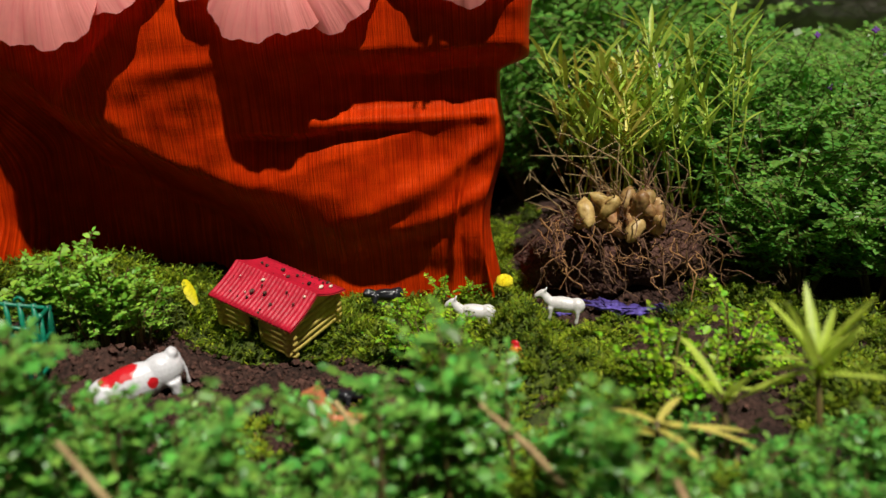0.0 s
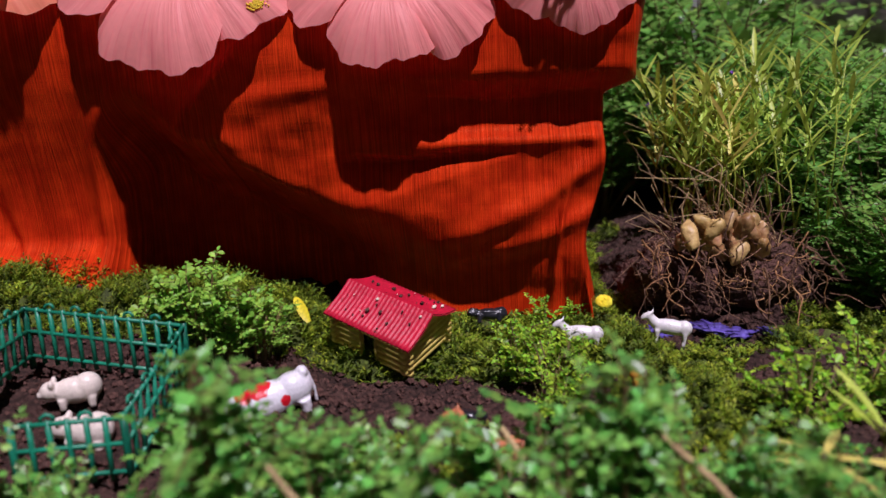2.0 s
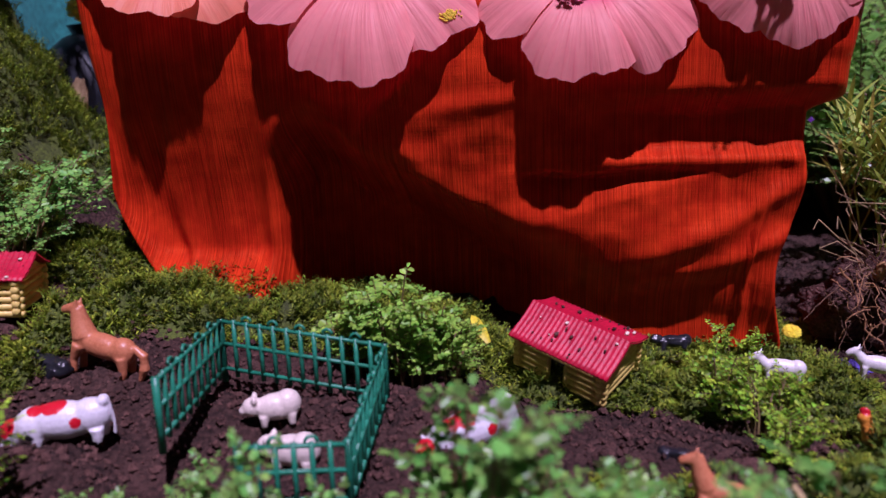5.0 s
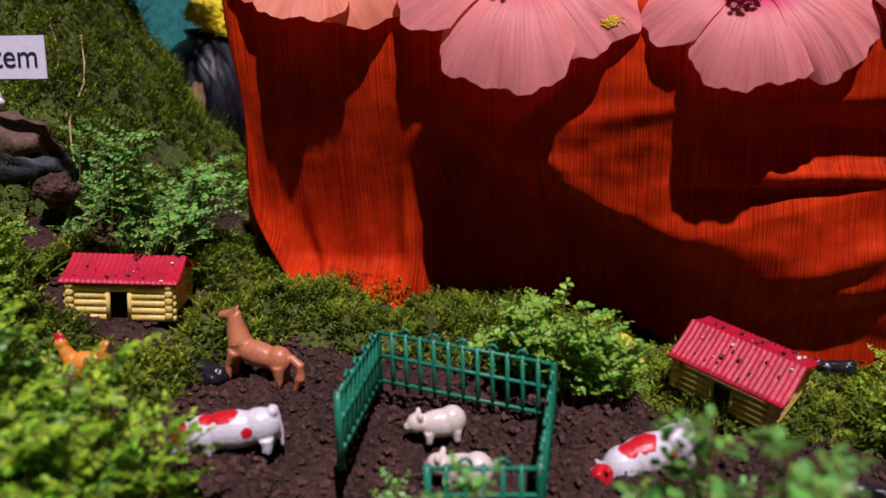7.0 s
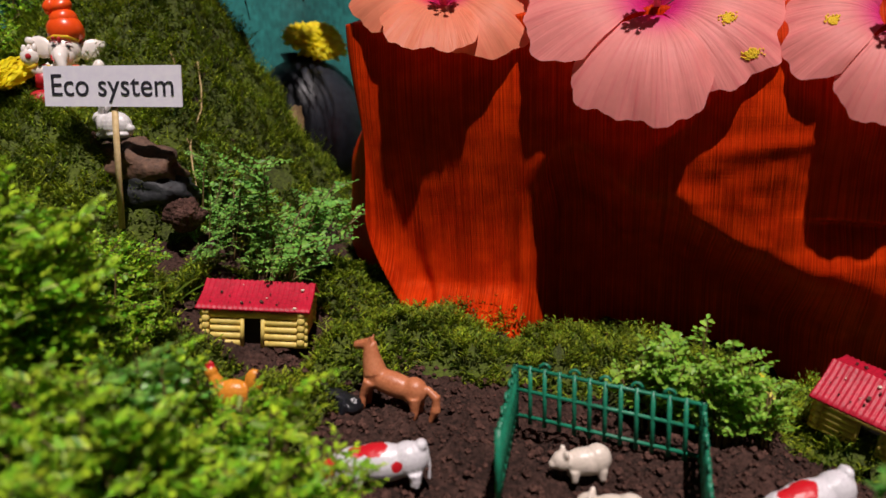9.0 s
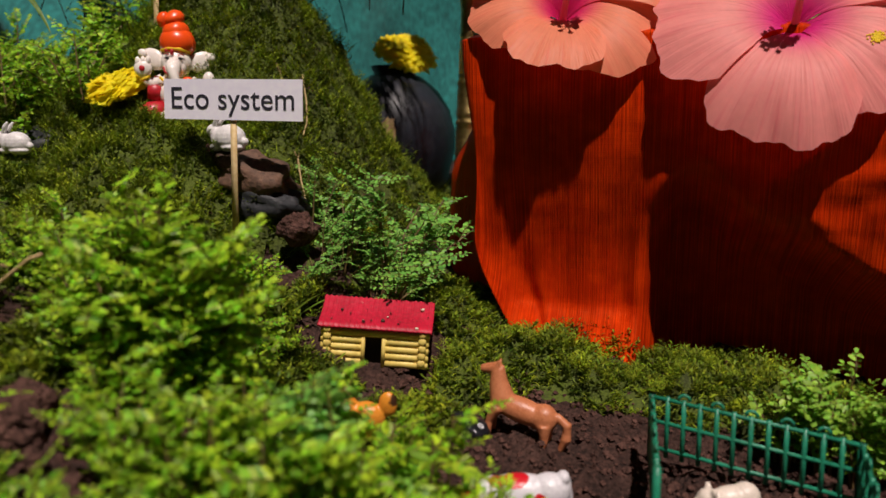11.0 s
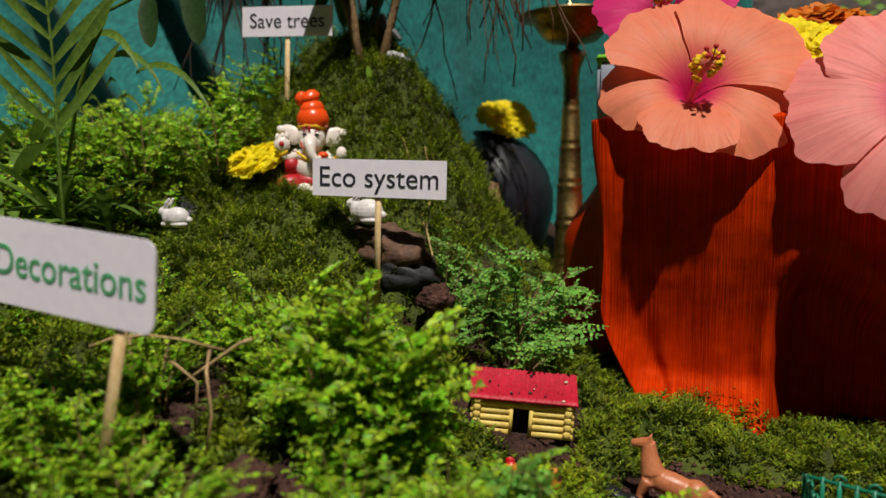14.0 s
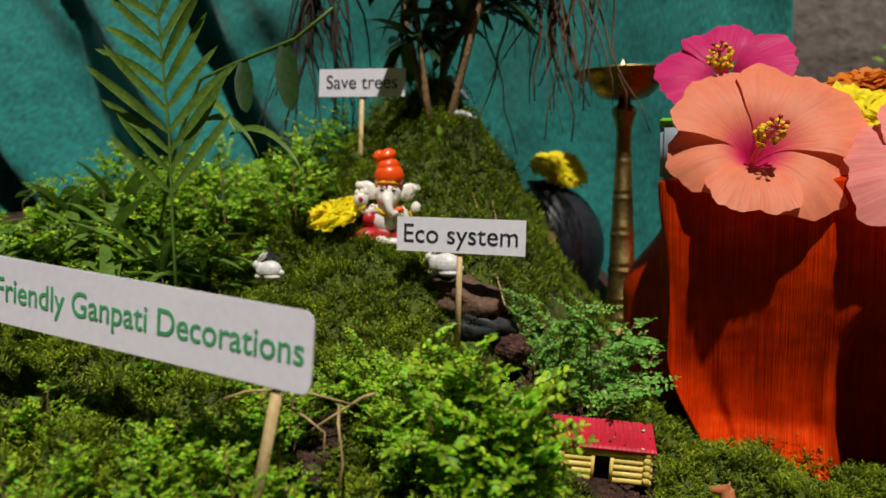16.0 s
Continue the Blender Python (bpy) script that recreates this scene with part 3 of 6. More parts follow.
hibiscus((-0.381, 0.525, 0.250), (0.19, -0.78, 0.60), 0.0725, SALMON, "large salmon hibiscus with a magenta throat on the box", 257, 1, (0.88, 1.00, 1.12, 1.0, 0.90), 0.46, (0.004, -0.012), 0.80, lip=42.0, hang=(0, 24, 8, 0, 30), wide=58.0)
hibiscus((-0.237, 0.509, 0.237), (0.0, -0.84, 0.54), 0.081, PINK, "large pink hibiscus hanging over the box's front edge", 262, 2, (1.09, 1.04, 0.95, 0.95, 1.04), 0.32, dust=((1, 0.55, -0.1), (1, 0.86, -0.3)), lip=40.0, hang=(26, 26, 0, 0, 14), wide=46.0)
hibiscus((-0.103, 0.502, 0.222), (0.02, -0.84, 0.54), 0.071, PINK, "pink hibiscus with ruffled petals over the box's edge", 264, 3, (1.02, 1.16, 0.98, 0.95, 1.02), 0.32, dust=((4, 0.55, 0.2),), lip=39.0, hang=(27, 36, 6, 0, 25), wide=46.0)
hibiscus((0.014, 0.486, 0.234), (0.03, -0.94, 0.30), 0.056, PINK, "smaller pink hibiscus at the end of the box", 288, 4, (1.0, 1.0, 1.0, 0.95, 1.0), cone=0.16, hang=(22, 12, 0, 14, 24), lip=47.0, wide=50.0)
hibiscus((-0.402, 0.575, 0.318), (-0.05, -0.70, 0.60), 0.054, MAGENTA, "deep magenta hibiscus behind the salmon one", 100, 5, (1.05, 1.0, 0.95, 1.0, 1.05), 0.40, bend=(0.0, -0.008), lip=40.0, wide=42.0)


def marigold(m, r, mat, label, seed=0):
    """A pompom of many frilled petals."""
    t = thing("marigold_flower", m, label, "flower", "marigolds")
    q = random.Random(seed)
    b = Build()
    b.blob((0, 0, 0), (r * 0.62, r * 0.62, r * 0.40), seg=16, rings=10)
    n = 170
    for i in range(n):
        u = (i + 0.5) / n
        el = math.acos(1 - 1.12 * u)
        a = i * 2.39996 + q.uniform(-0.2, 0.2)
        flat = 0.58 + 0.1 * math.sin(a * 2 + seed)
        d = Vector((math.sin(el) * math.cos(a), math.sin(el) * math.sin(a), math.cos(el) * flat))
        side = d.cross(Vector((0, 0, 1)) if abs(d.z) < 0.9 else Vector((1, 0, 0))).normalized()
        side = (side + d.normalized().cross(side) * q.uniform(-0.5, 0.5)).normalized()
        up = side.cross(d).normalized()
        L = r * q.uniform(0.86, 1.04)
        w = r * 0.27 * q.uniform(0.8, 1.2)
        fall = Vector((d.x, d.y, -0.35)).normalized()
        c0, c1 = d * L * 0.5, d * L * 0.90
        c2 = c1 + (fall * q.uniform(0.06, 0.18) + d * q.uniform(0.02, 0.14) + up * q.uniform(-0.09, 0.09)) * r
        vs = [c0 - side * w * 0.3, c0 + side * w * 0.3, c1 - side * w, c1 + up * w * 0.25, c1 + side * w,
              c2 - side * w * 1.05, c2 - side * w * 0.35 + d * w * 0.45, c2 + side * w * 0.35 - d * w * 0.1, c2 + side * w * 1.05 + d * w * 0.3]
        b.add(vs, [(0, 3, 2), (0, 1, 3), (1, 4, 3), (2, 3, 6, 5), (3, 7, 6), (3, 4, 8, 7)])
    part("petals", b, mat, t)
    part("calyx", Build().lathe([(0.001, -r * 0.55), (r * 0.22, -r * 0.5), (r * 0.3, -r * 0.2), (r * 0.2, 0)], seg=12), STEM, t, "green calyx")
    return t


marigold(pose(-0.726, 0.493, ground_base(-0.726, 0.493) + 0.0150, 24, -6, 0), 0.0232, MARIGOLD, "bright yellow marigold lying on the moss beside the figurine", 1)
marigold(pose(-0.306, 0.563, 0.292, 35, 10, 0), 0.030, MARIGOLD, "yellow marigold on the orange box", 2)
marigold(pose(-0.268, 0.585, 0.285, 0, 10, 0), 0.036, MARIGOLD, "large yellow marigold on the orange box", 3)
marigold(pose(-0.288, 0.640, 0.315, 15, 0, 0), 0.036, MARIORANGE, "orange marigold behind the yellow ones on the box", 4)
marigold(pose(-0.586, 0.768, 0.262, 20, 25, 0), 0.030, MARIGOLD, "yellow marigold resting on the dark pot", 5)

# a painted tin under the magenta flower
tin = thing("tin_box", pose(-0.425, 0.575, BZ1 + 0.003, 0, 0, 6), "grey-blue painted tin with a lime edge on the box", "tin")
part("body", Build().block((0, 0, 0.0225), (0.055, 0.06, 0.045), bevel=0.003), TIN, tin)
part("lid", Build().block((0, 0, 0.0475), (0.057, 0.062, 0.005), bevel=0.0015), LIME, tin, "lime green rim")


# ---- toy log cabins ----
def log_cabin(m, label):
    t = thing("toy_log_cabin", m, label, "toy house", "toy cabins")
    W, D, H, RZ = 0.056, 0.040, 0.0225, 0.0345
    # walls of stacked logs; the front leaves the doorway open
    for k in range(5):
        z = 0.0022 + k * 0.0044
        for y in (-D / 2, D / 2):
            if y < 0 and k < 4:
                spans = ((-W / 2 - 0.004, -0.0065), (0.0050, W / 2 + 0.004))
            else:
                spans = ((-W / 2 - 0.004, W / 2 + 0.004),)
            for a, c in spans:
                part("log", Build().tube([(a, y, z), (a + 0.0006, y, z), (c - 0.0006, y, z), (c, y, z)], [0.0016, 0.0023, 0.0023, 0.0016], sides=8), LOGYELLOW, t)
        for x in (-W / 2, W / 2):
            a, c = -D / 2 - 0.0045, D / 2 + 0.0045
            zz = z + 0.0022
            part("log", Build().tube([(x, a, zz), (x, a + 0.0007, zz), (x, c - 0.0007, zz), (x, c, zz)], [0.0017, 0.0024, 0.0024, 0.0017], sides=8), LOGYELLOW, t)
    for x in (-W / 2, W / 2):
        g = Build()
        e = 0.0014
        g.add([(x - e, -D / 2, H), (x - e, D / 2, H), (x - e, 0, RZ - 0.002), (x + e, -D / 2, H), (x + e, D / 2, H), (x + e, 0, RZ - 0.002)],
              [(0, 1, 2), (3, 5, 4), (0, 3, 4, 1), (1, 4, 5, 2), (0, 2, 5, 3)])
        part("gable", g, LOGYELLOW, t, smooth=False)
    # added block: its dark colour paints the shade inside the doorway
    part("shade_block", Build().block((0, 0.001, 0.011), (W - 0.005, D - 0.006, 0.021)), SHADEFILL, t, "dark block standing in for the shade inside the cabin")
    fr = Build()
    for x in (-0.0068, 0.0054):
        fr.block((x, -D / 2 - 0.0012, 0.009), (0.0022, 0.003, 0.018), bevel=0.0004)
    part("door_frame", fr, LOGYELLOW, t)
    # two corrugated roof sheets
    L, hy = 0.067, 0.0250
    for s in (-1, 1):
        r = Build()
        n, mm = 88, 6
        vs = []
        for side in (0, 1):
            for i in range(n + 1):
                x = -L / 2 + L * i / n
                wave = 0.00036 * math.sin(2 * math.pi * 22 * i / n)
                for j in range(mm + 1):
                    u = j / mm
                    vs.append((x + 0.0002 * math.sin(u * 5 + i), s * hy * u, RZ + 0.0015 - 0.0115 * u + wave - 0.0013 * side - 0.0012 * math.sin(u * 3.1)))
        o = (n + 1) * (mm + 1)
        fs = [(i * (mm + 1) + j, (i + 1) * (mm + 1) + j, (i + 1) * (mm + 1) + j + 1, i * (mm + 1) + j + 1) for i in range(n) for j in range(mm)]
        fs += [tuple(o + q for q in f[::-1]) for f in fs]
        for i in range(n):
            a, c = i * (mm + 1) + mm, (i + 1) * (mm + 1) + mm
            fs.append((a, c, c + o, a + o))
        for i in (0, n):
            for j in range(mm):
                a = i * (mm + 1) + j
                fs.append((a, a + 1, a + 1 + o, a + o))
        r.add(vs, fs)
        sheet = part("roof_sheet", r, ROOFRED, t, "crimson corrugated plastic roof")
        q = random.Random(len(label) + s)
        for i in range(20):
            u, x = q.uniform(0.1, 0.95), q.uniform(-L * 0.46, L * 0.46)
            c = (x, s * hy * u, RZ + 0.0017 - 0.0115 * u)
            rr = 0.0003 + 0.0011 * q.random() ** 2
            part("soil_speck", Build().blob(c, (rr, rr * q.uniform(0.8, 1.6), rr * 0.7), seg=7, rings=5, rough=0.3, seed=i), CLOD if i % 4 else CREAMPL, sheet)
    return t


log_cabin(pose(-0.1094, 0.4486, -0.0077, 15.9, 13.8, -31.4), "toy log cabin with crimson roof tilted on the soil")
log_cabin(pose(-0.4735, 0.4094, 0.0404, 2, 4.2, 17), "toy yellow log cabin with crimson roof below the mossy mound")


# ---- toy fence pen ----
def fence_panel(t, a, c, ztop_a, ztop_c, height, posts=True, finials=True):
    """A plastic picket panel between two ground points."""
    a, c = Vector(a), Vector(c)
    n = max(3, int((c - a).length / 0.0075))

    def at(u, h):
        p = a.lerp(c, u)
        return Vector((p.x, p.y, ztop_a + (ztop_c - ztop_a) * u - height + h))
    for i in range(n + 1):
        u = i / n
        end = i in (0, n)
        part("post" if end else "picket", Build().tube([at(u, 0 if not end else -0.004), at(u, height * 0.5), at(u, height)], 0.0018 if end else 0.0013, sides=6), FENCEGREEN, t)
        if finials and i % 2 == 0 and not end:
            p = at(u, height)
            d = (c - a).normalized() * 0.0028
            ring = [p + d * math.cos(s) + Vector((0, 0, 0.0028 * math.sin(s))) for s in np.linspace(0, math.pi, 7)]
            part("finial", Build().tube(ring, 0.0009, sides=5), FENCEGREEN, t)
    for h in (0.12, 0.56, 0.95):
        part("rail", Build().tube([at(0, height * h), at(0.5, height * h), at(1, height * h)], 0.0012, sides=6), FENCEGREEN, t)


pen = thing("toy_fence_pen", pose(0, 0, 0), "green plastic toy picket fence pen on bare soil", "toy fence")
BLc, BRc, FRc, FLc = (-0.308, 0.386), (-0.212, 0.372), (-0.214, 0.300), (-0.303, 0.304)
fence_panel(pen, (*BLc, 0), (*BRc, 0), 0.041, 0.032, 0.033)
fence_panel(pen, (*BRc, 0), (*FRc, 0), 0.032, 0.012, 0.033)
fence_panel(pen, (*BLc, 0), (*FLc, 0), 0.041, 0.0375, 0.033)
fence_panel(pen, (-0.260, 0.289, 0), (*FRc, 0), 0.013, 0.011, 0.031)


# ---- toy animals, each one moulded piece ----
def moulded(name, build, mat, m, label, category, group="", voxel=0.0007):
    """A toy cast in one piece: the masses are fused and smoothed."""
    ob = part(name, build, mat, m=m)
    r = ob.modifiers.new("fuse", "REMESH")
    r.mode, r.voxel_size, r.use_smooth_shade = "VOXEL", voxel, True
    s = ob.modifiers.new("soften", "SMOOTH")
    s.factor, s.iterations = 0.5, 5
    return tagged(ob, label, category, group)


def sheep_build(L=0.033):
    b = Build()
    h = L * 0.27
    b.blob((0, 0, h * 1.25), (L * 0.38, L * 0.15, L * 0.16)).blob((L * 0.26, 0, h * 1.3), (L * 0.16, L * 0.145, L * 0.16))
    b.tube([(-L * 0.30, 0, h * 1.4), (-L * 0.42, 0, h * 1.85)], [L * 0.11, L * 0.08], sides=10)
    b.tube([(-L * 0.40, 0, h * 1.95), (-L * 0.50, 0, h * 1.75), (-L * 0.57, 0, h * 1.55)], [L * 0.085, L * 0.07, L * 0.045], sides=10)
    for s in (-1, 1):
        b.tube([(-L * 0.38, s * L * 0.05, h * 2.1), (-L * 0.36, s * L * 0.09, h * 2.4)], [L * 0.03, L * 0.012], sides=6)
        for x in (-L * 0.24, L * 0.28):
            b.tube([(x, s * L * 0.085, h), (x + L * 0.01, s * L * 0.09, h * 0.45), (x, s * L * 0.09, 0)], [L * 0.065, L * 0.04, L * 0.042], sides=8)
    return b


def cow_build(L=0.054):
    """A stout grazing cow: high rump, the back falling to the lowered head."""
    b = Build()
    h = L * 0.22
    b.blob((L * 0.02, 0, h * 1.35), (L * 0.34, L * 0.17, L * 0.185))
    b.blob((L * 0.28, 0, h * 1.48), (L * 0.19, L * 0.15, L * 0.172))
    b.blob((L * 0.40, 0, h * 2.1), (L * 0.06, L * 0.08, L * 0.06))
    b.blob((-L * 0.22, 0, h * 1.2), (L * 0.20, L * 0.16, L * 0.185))
    b.blob((-L * 0.42, 0, h * 0.95), (L * 0.13, L * 0.10, L * 0.14))
    b.blob((-L * 0.48, 0, h * 0.45), (L * 0.09, L * 0.08, L * 0.10))
    for s in (-1, 1):
        b.tube([(-L * 0.41, s * L * 0.06, h * 1.4), (-L * 0.43, s * L * 0.13, h * 1.5)], [L * 0.03, L * 0.014], sides=6)
        b.tube([(-L * 0.45, s * L * 0.05, h * 1.3), (-L * 0.53, s * L * 0.07, h * 1.35)], [L * 0.018, L * 0.008], sides=6)
        for x in (-L * 0.20, L * 0.34):
            b.tube([(x, s * L * 0.085, h), (x + L * 0.01, s * L * 0.09, h * 0.6), (x, s * L * 0.09, h * 0.42)], [L * 0.075, L * 0.055, L * 0.055], sides=8)
    b.tube([(L * 0.45, 0, h * 2.0), (L * 0.48, 0.01 * L, h * 1.2), (L * 0.47, 0.02 * L, h * 0.5)], [L * 0.022, L * 0.018, L * 0.022], sides=6)
    return b


RED, BLK = (0.62, 0.012, 0.02), (0.02, 0.02, 0.025)
COWPAINT = spotted("painted_cow_plastic", (0.80, 0.78, 0.82), [
    (-0.002, -0.003, 0.027, 0.0068, RED), (-0.010, -0.003, 0.026, 0.0055, RED), (0.010, -0.009, 0.017, 0.0032, RED), (-0.027, -0.003, 0.016, 0.0062, RED),
    (-0.014, -0.009, 0.010, 0.0026, BLK), (0.020, 0.008, 0.024, 0.006, RED), (-0.008, 0.009, 0.02, 0.005, RED)])


moulded("toy_cow", cow_build(0.055), COWPAINT, pose(-0.3655, 0.322, -0.0080, 0, 0, 14) @ Matrix.Scale(0.95, 4), "white plastic toy cow with red and black spots on soil", "toy cow", "spotted toy cows")
moulded("toy_cow", cow_build(0.058), COWPAINT, pose(-0.164, 0.358, -0.0245, 0, -10, 25) @ Matrix.Scale(0.96, 4), "red-spotted white plastic toy cow grazing near the cabin", "toy cow", "spotted toy cows")
SHEEPW = spotted("white_toy_plastic", (0.80, 0.77, 0.76), [(-0.0155, -0.0025, 0.0165, 0.0004, BLK)])
moulded("toy_sheep", sheep_build(0.033), SHEEPW, pose(0.012, 0.452, -0.019, 0, 4, -8), "small white plastic toy sheep on the moss", "toy sheep", "white toy sheep")
moulded("toy_sheep", sheep_build(0.033), SHEEPW, pose(0.069, 0.459, -0.019, 0, 8, -12), "small white plastic toy sheep standing on the moss", "toy sheep", "white toy sheep")
PIGC = spotted("cream_toy_plastic", (0.80, 0.70, 0.60), [(-0.0165, -0.005, 0.016, 0.0006, BLK)])


def pig_build(L=0.034):
    b = Build()
    b.blob((0, 0, L * 0.30), (L * 0.40, L * 0.22, L * 0.24))
    b.blob((L * 0.18, 0, L * 0.34), (L * 0.24, L * 0.22, L * 0.25))
    b.blob((-L * 0.40, 0, L * 0.34), (L * 0.18, L * 0.16, L * 0.17))
    b.blob((-L * 0.55, 0, L * 0.29), (L * 0.08, L * 0.085, L * 0.08))
    for s in (-1, 1):
        b.blob((-L * 0.36, s * L * 0.13, L * 0.48), (L * 0.05, L * 0.06, L * 0.08))
        for x in (-L * 0.22, L * 0.24):
            b.tube([(x, s * L * 0.12, L * 0.2), (x, s * L * 0.12, 0)], [L * 0.09, L * 0.06], sides=8)
    return b


moulded("toy_pig", pig_build(0.031), PIGC, pose(-0.268, 0.358, -0.008, 0, 0, 20), "cream plastic toy pig inside the green pen", "toy pig", "toy pigs in the pen")
moulded("toy_pig", pig_build(0.034), PIGC, pose(-0.252, 0.335, -0.022, 0, 0, -6), "white plastic toy pig behind the pen's front panel", "toy pig", "toy pigs in the pen")


def horse_build(L=0.050):
    b = Build()
    h = L * 0.30
    b.blob((0, 0, h * 1.2), (L * 0.34, L * 0.13, L * 0.135))
    b.blob((L * 0.24, 0, h * 1.24), (L * 0.15, L * 0.13, L * 0.15))
    b.blob((-L * 0.22, 0, h * 1.28), (L * 0.13, L * 0.12, L * 0.15))
    b.tube([(-L * 0.23, 0, h * 1.35), (-L * 0.31, 0, h * 1.85), (-L * 0.36, 0, h * 2.3)], [L * 0.135, L * 0.10, L * 0.07], sides=12)
    b.tube([(-L * 0.34, 0, h * 2.36), (-L * 0.45, 0, h * 2.2), (-L * 0.53, 0, h * 2.08)], [L * 0.07, L * 0.058, L * 0.042], sides=10)
    b.tube([(-L * 0.25, 0, h * 1.7), (-L * 0.29, 0, h * 2.1), (-L * 0.33, 0, h * 2.45)], [L * 0.045, L * 0.045, L * 0.035], sides=8)
    for s in (-1, 1):
        b.tube([(-L * 0.36, s * L * 0.035, h * 2.42), (-L * 0.36, s * L * 0.045, h * 2.68)], [L * 0.026, L * 0.010], sides=6)
        for x, f in ((-L * 0.24, -0.04), (L * 0.28, 0.05)):
            b.tube([(x, s * L * 0.07, h * 1.1), (x + f * L, s * L * 0.075, h * 0.5), (x + f * L * 0.6, s * L * 0.075, 0)], [L * 0.08, L * 0.042, L * 0.042], sides=8)
    b.tube([(L * 0.36, 0, h * 1.5), (L * 0.49, 0, h * 1.3), (L * 0.52, 0, h * 0.85), (L * 0.49, 0, h * 0.35)], [L * 0.04, L * 0.055, L * 0.06, L * 0.03], sides=8)
    return b


moulded("toy_horse", horse_build(0.053), BROWNPL, pose(-0.3810, 0.380, 0.0080, 0, 15, -6), "tan brown plastic toy horse standing on dark soil", "toy horse", "brown toy horses")
moulded("toy_horse", horse_build(0.042), BROWNPL, pose(-0.052, 0.312, -0.030, 0, 6, -8), "brown plastic toy horse half hidden among leafy plants", "toy horse", "brown toy horses")

hen = Build()
hen.blob((0, 0, 0.011), (0.010, 0.006, 0.008)).blob((0.011, 0, 0.018), (0.0048, 0.0030, 0.0065)).tube([(-0.006, 0, 0.013), (-0.010, 0, 0.021)], [0.005, 0.003], sides=8)
hen.blob((-0.011, 0, 0.023), (0.0035, 0.003, 0.0035)).blob((-0.0115, 0, 0.0268), (0.0026, 0.0012, 0.0022)).tube([(0, 0, 0.006), (0, 0, 0)], 0.003, sides=6)
HENP = spotted("painted_hen_plastic", (0.82, 0.30, 0.03), [(-0.011, 0, 0.0285, 0.0038, RED), (0.013, 0, 0.02, 0.003, (0.05, 0.02, 0.01))])
moulded("toy_hen", hen, HENP, pose(0.040, 0.380, -0.034, 0, 6, -25) @ Matrix.Scale(1.0, 4), "orange plastic toy hen with a red comb on soil", "toy hen", voxel=0.0005)
moulded("toy_hen", hen, HENP, pose(-0.444, 0.325, 0.024, 0, 0, 12) @ Matrix.Scale(1.0, 4), "orange plastic toy hen half hidden by leaves", "toy hen", voxel=0.0005)


def black_toy(m, label, L=0.024):
    b = Build()
    b.blob((0, 0, L * 0.18), (L * 0.42, L * 0.17, L * 0.15), rough=0.25, seed=4).blob((-L * 0.42, 0, L * 0.24), (L * 0.17, L * 0.12, L * 0.12), rough=0.3, seed=2)
    b.blob((L * 0.3, 0, L * 0.17), (L * 0.2, L * 0.17, L * 0.15), rough=0.25, seed=7)
    for s in (-1, 1):
        for x in (-L * 0.25, L * 0.28):
            b.tube([(x, s * L * 0.12, L * 0.2), (x - L * 0.05, s * L * 0.2, 0)], [L * 0.09, L * 0.06], sides=6)
    moulded("toy_animal", b, BLACKPL, m, label, "toy animal", "black toy animals", voxel=0.0005)


black_toy(pose(-0.409, 0.376, 0.011, 0, 8, -20), "black plastic toy animal lying on the soil", 0.034)
black_toy(pose(-0.046, 0.482, -0.006, 0, 0, 10), "black plastic toy animal on moss behind the cabin", 0.026)
black_toy(pose(-0.062, 0.365, -0.027, 0, 0, 160), "black plastic toy animal half buried in soil", 0.022)
black_toy(pose(0.040, 0.372, -0.029, 0, 0, 170), "black plastic toy animal in the moss near the hen", 0.024)

RABW = spotted("white_rabbit_glaze", (0.82, 0.80, 0.80), [(-0.0125, -0.003, 0.0135, 0.0002, (0.7, 0.05, 0.08))])


def rabbit(m, label):
    b = Build()
    b.blob((0.003, 0, 0.0095), (0.0125, 0.0085, 0.0098)).blob((-0.005, 0, 0.0095), (0.0075, 0.0065, 0.0085)).blob((-0.0105, 0, 0.0145), (0.0058, 0.0048, 0.0052))
    b.blob((0.0155, 0, 0.007), (0.003, 0.003, 0.003)).blob((-0.009, 0, 0.003), (0.005, 0.005, 0.003)).blob((0.005, 0, 0.003), (0.010, 0.0078, 0.0035))
    for s in (-1, 1):
        b.tube([(-0.0085, s * 0.0018, 0.018), (-0.005, s * 0.0030, 0.0235), (-0.002, s * 0.0034, 0.0275)], [0.0018, 0.0023, 0.0010], sides=7)
    moulded("toy_rabbit", b, RABW, m, label, "toy rabbit", "white toy rabbits", voxel=0.0005)


rabbit(pose(-0.731, 0.394, 0.163, 0, 0, 8) @ Matrix.Scale(0.78, 4), "small white toy rabbit crouching on the moss")
rabbit(pose(-0.609, 0.461, 0.164, 0, 0, -4), "small white toy rabbit sitting on a brown stone")


def dove(m, mat, label):
    b = Build()
    b.blob((0, 0, 0.006), (0.011, 0.005, 0.0045)).blob((-0.010, 0, 0.011), (0.0035, 0.003, 0.0032)).tube([(-0.007, 0, 0.007), (-0.010, 0, 0.011)], 0.003, sides=6)
    b.tube([(0.008, 0, 0.006), (0.019, 0, 0.004)], [0.004, 0.0016], sides=6).tube([(-0.012, 0, 0.011), (-0.016, 0, 0.0105)], [0.0012, 0.0003], sides=5)
    moulded("toy_dove", b, mat, m, label, "toy bird", "toy birds", voxel=0.0005)


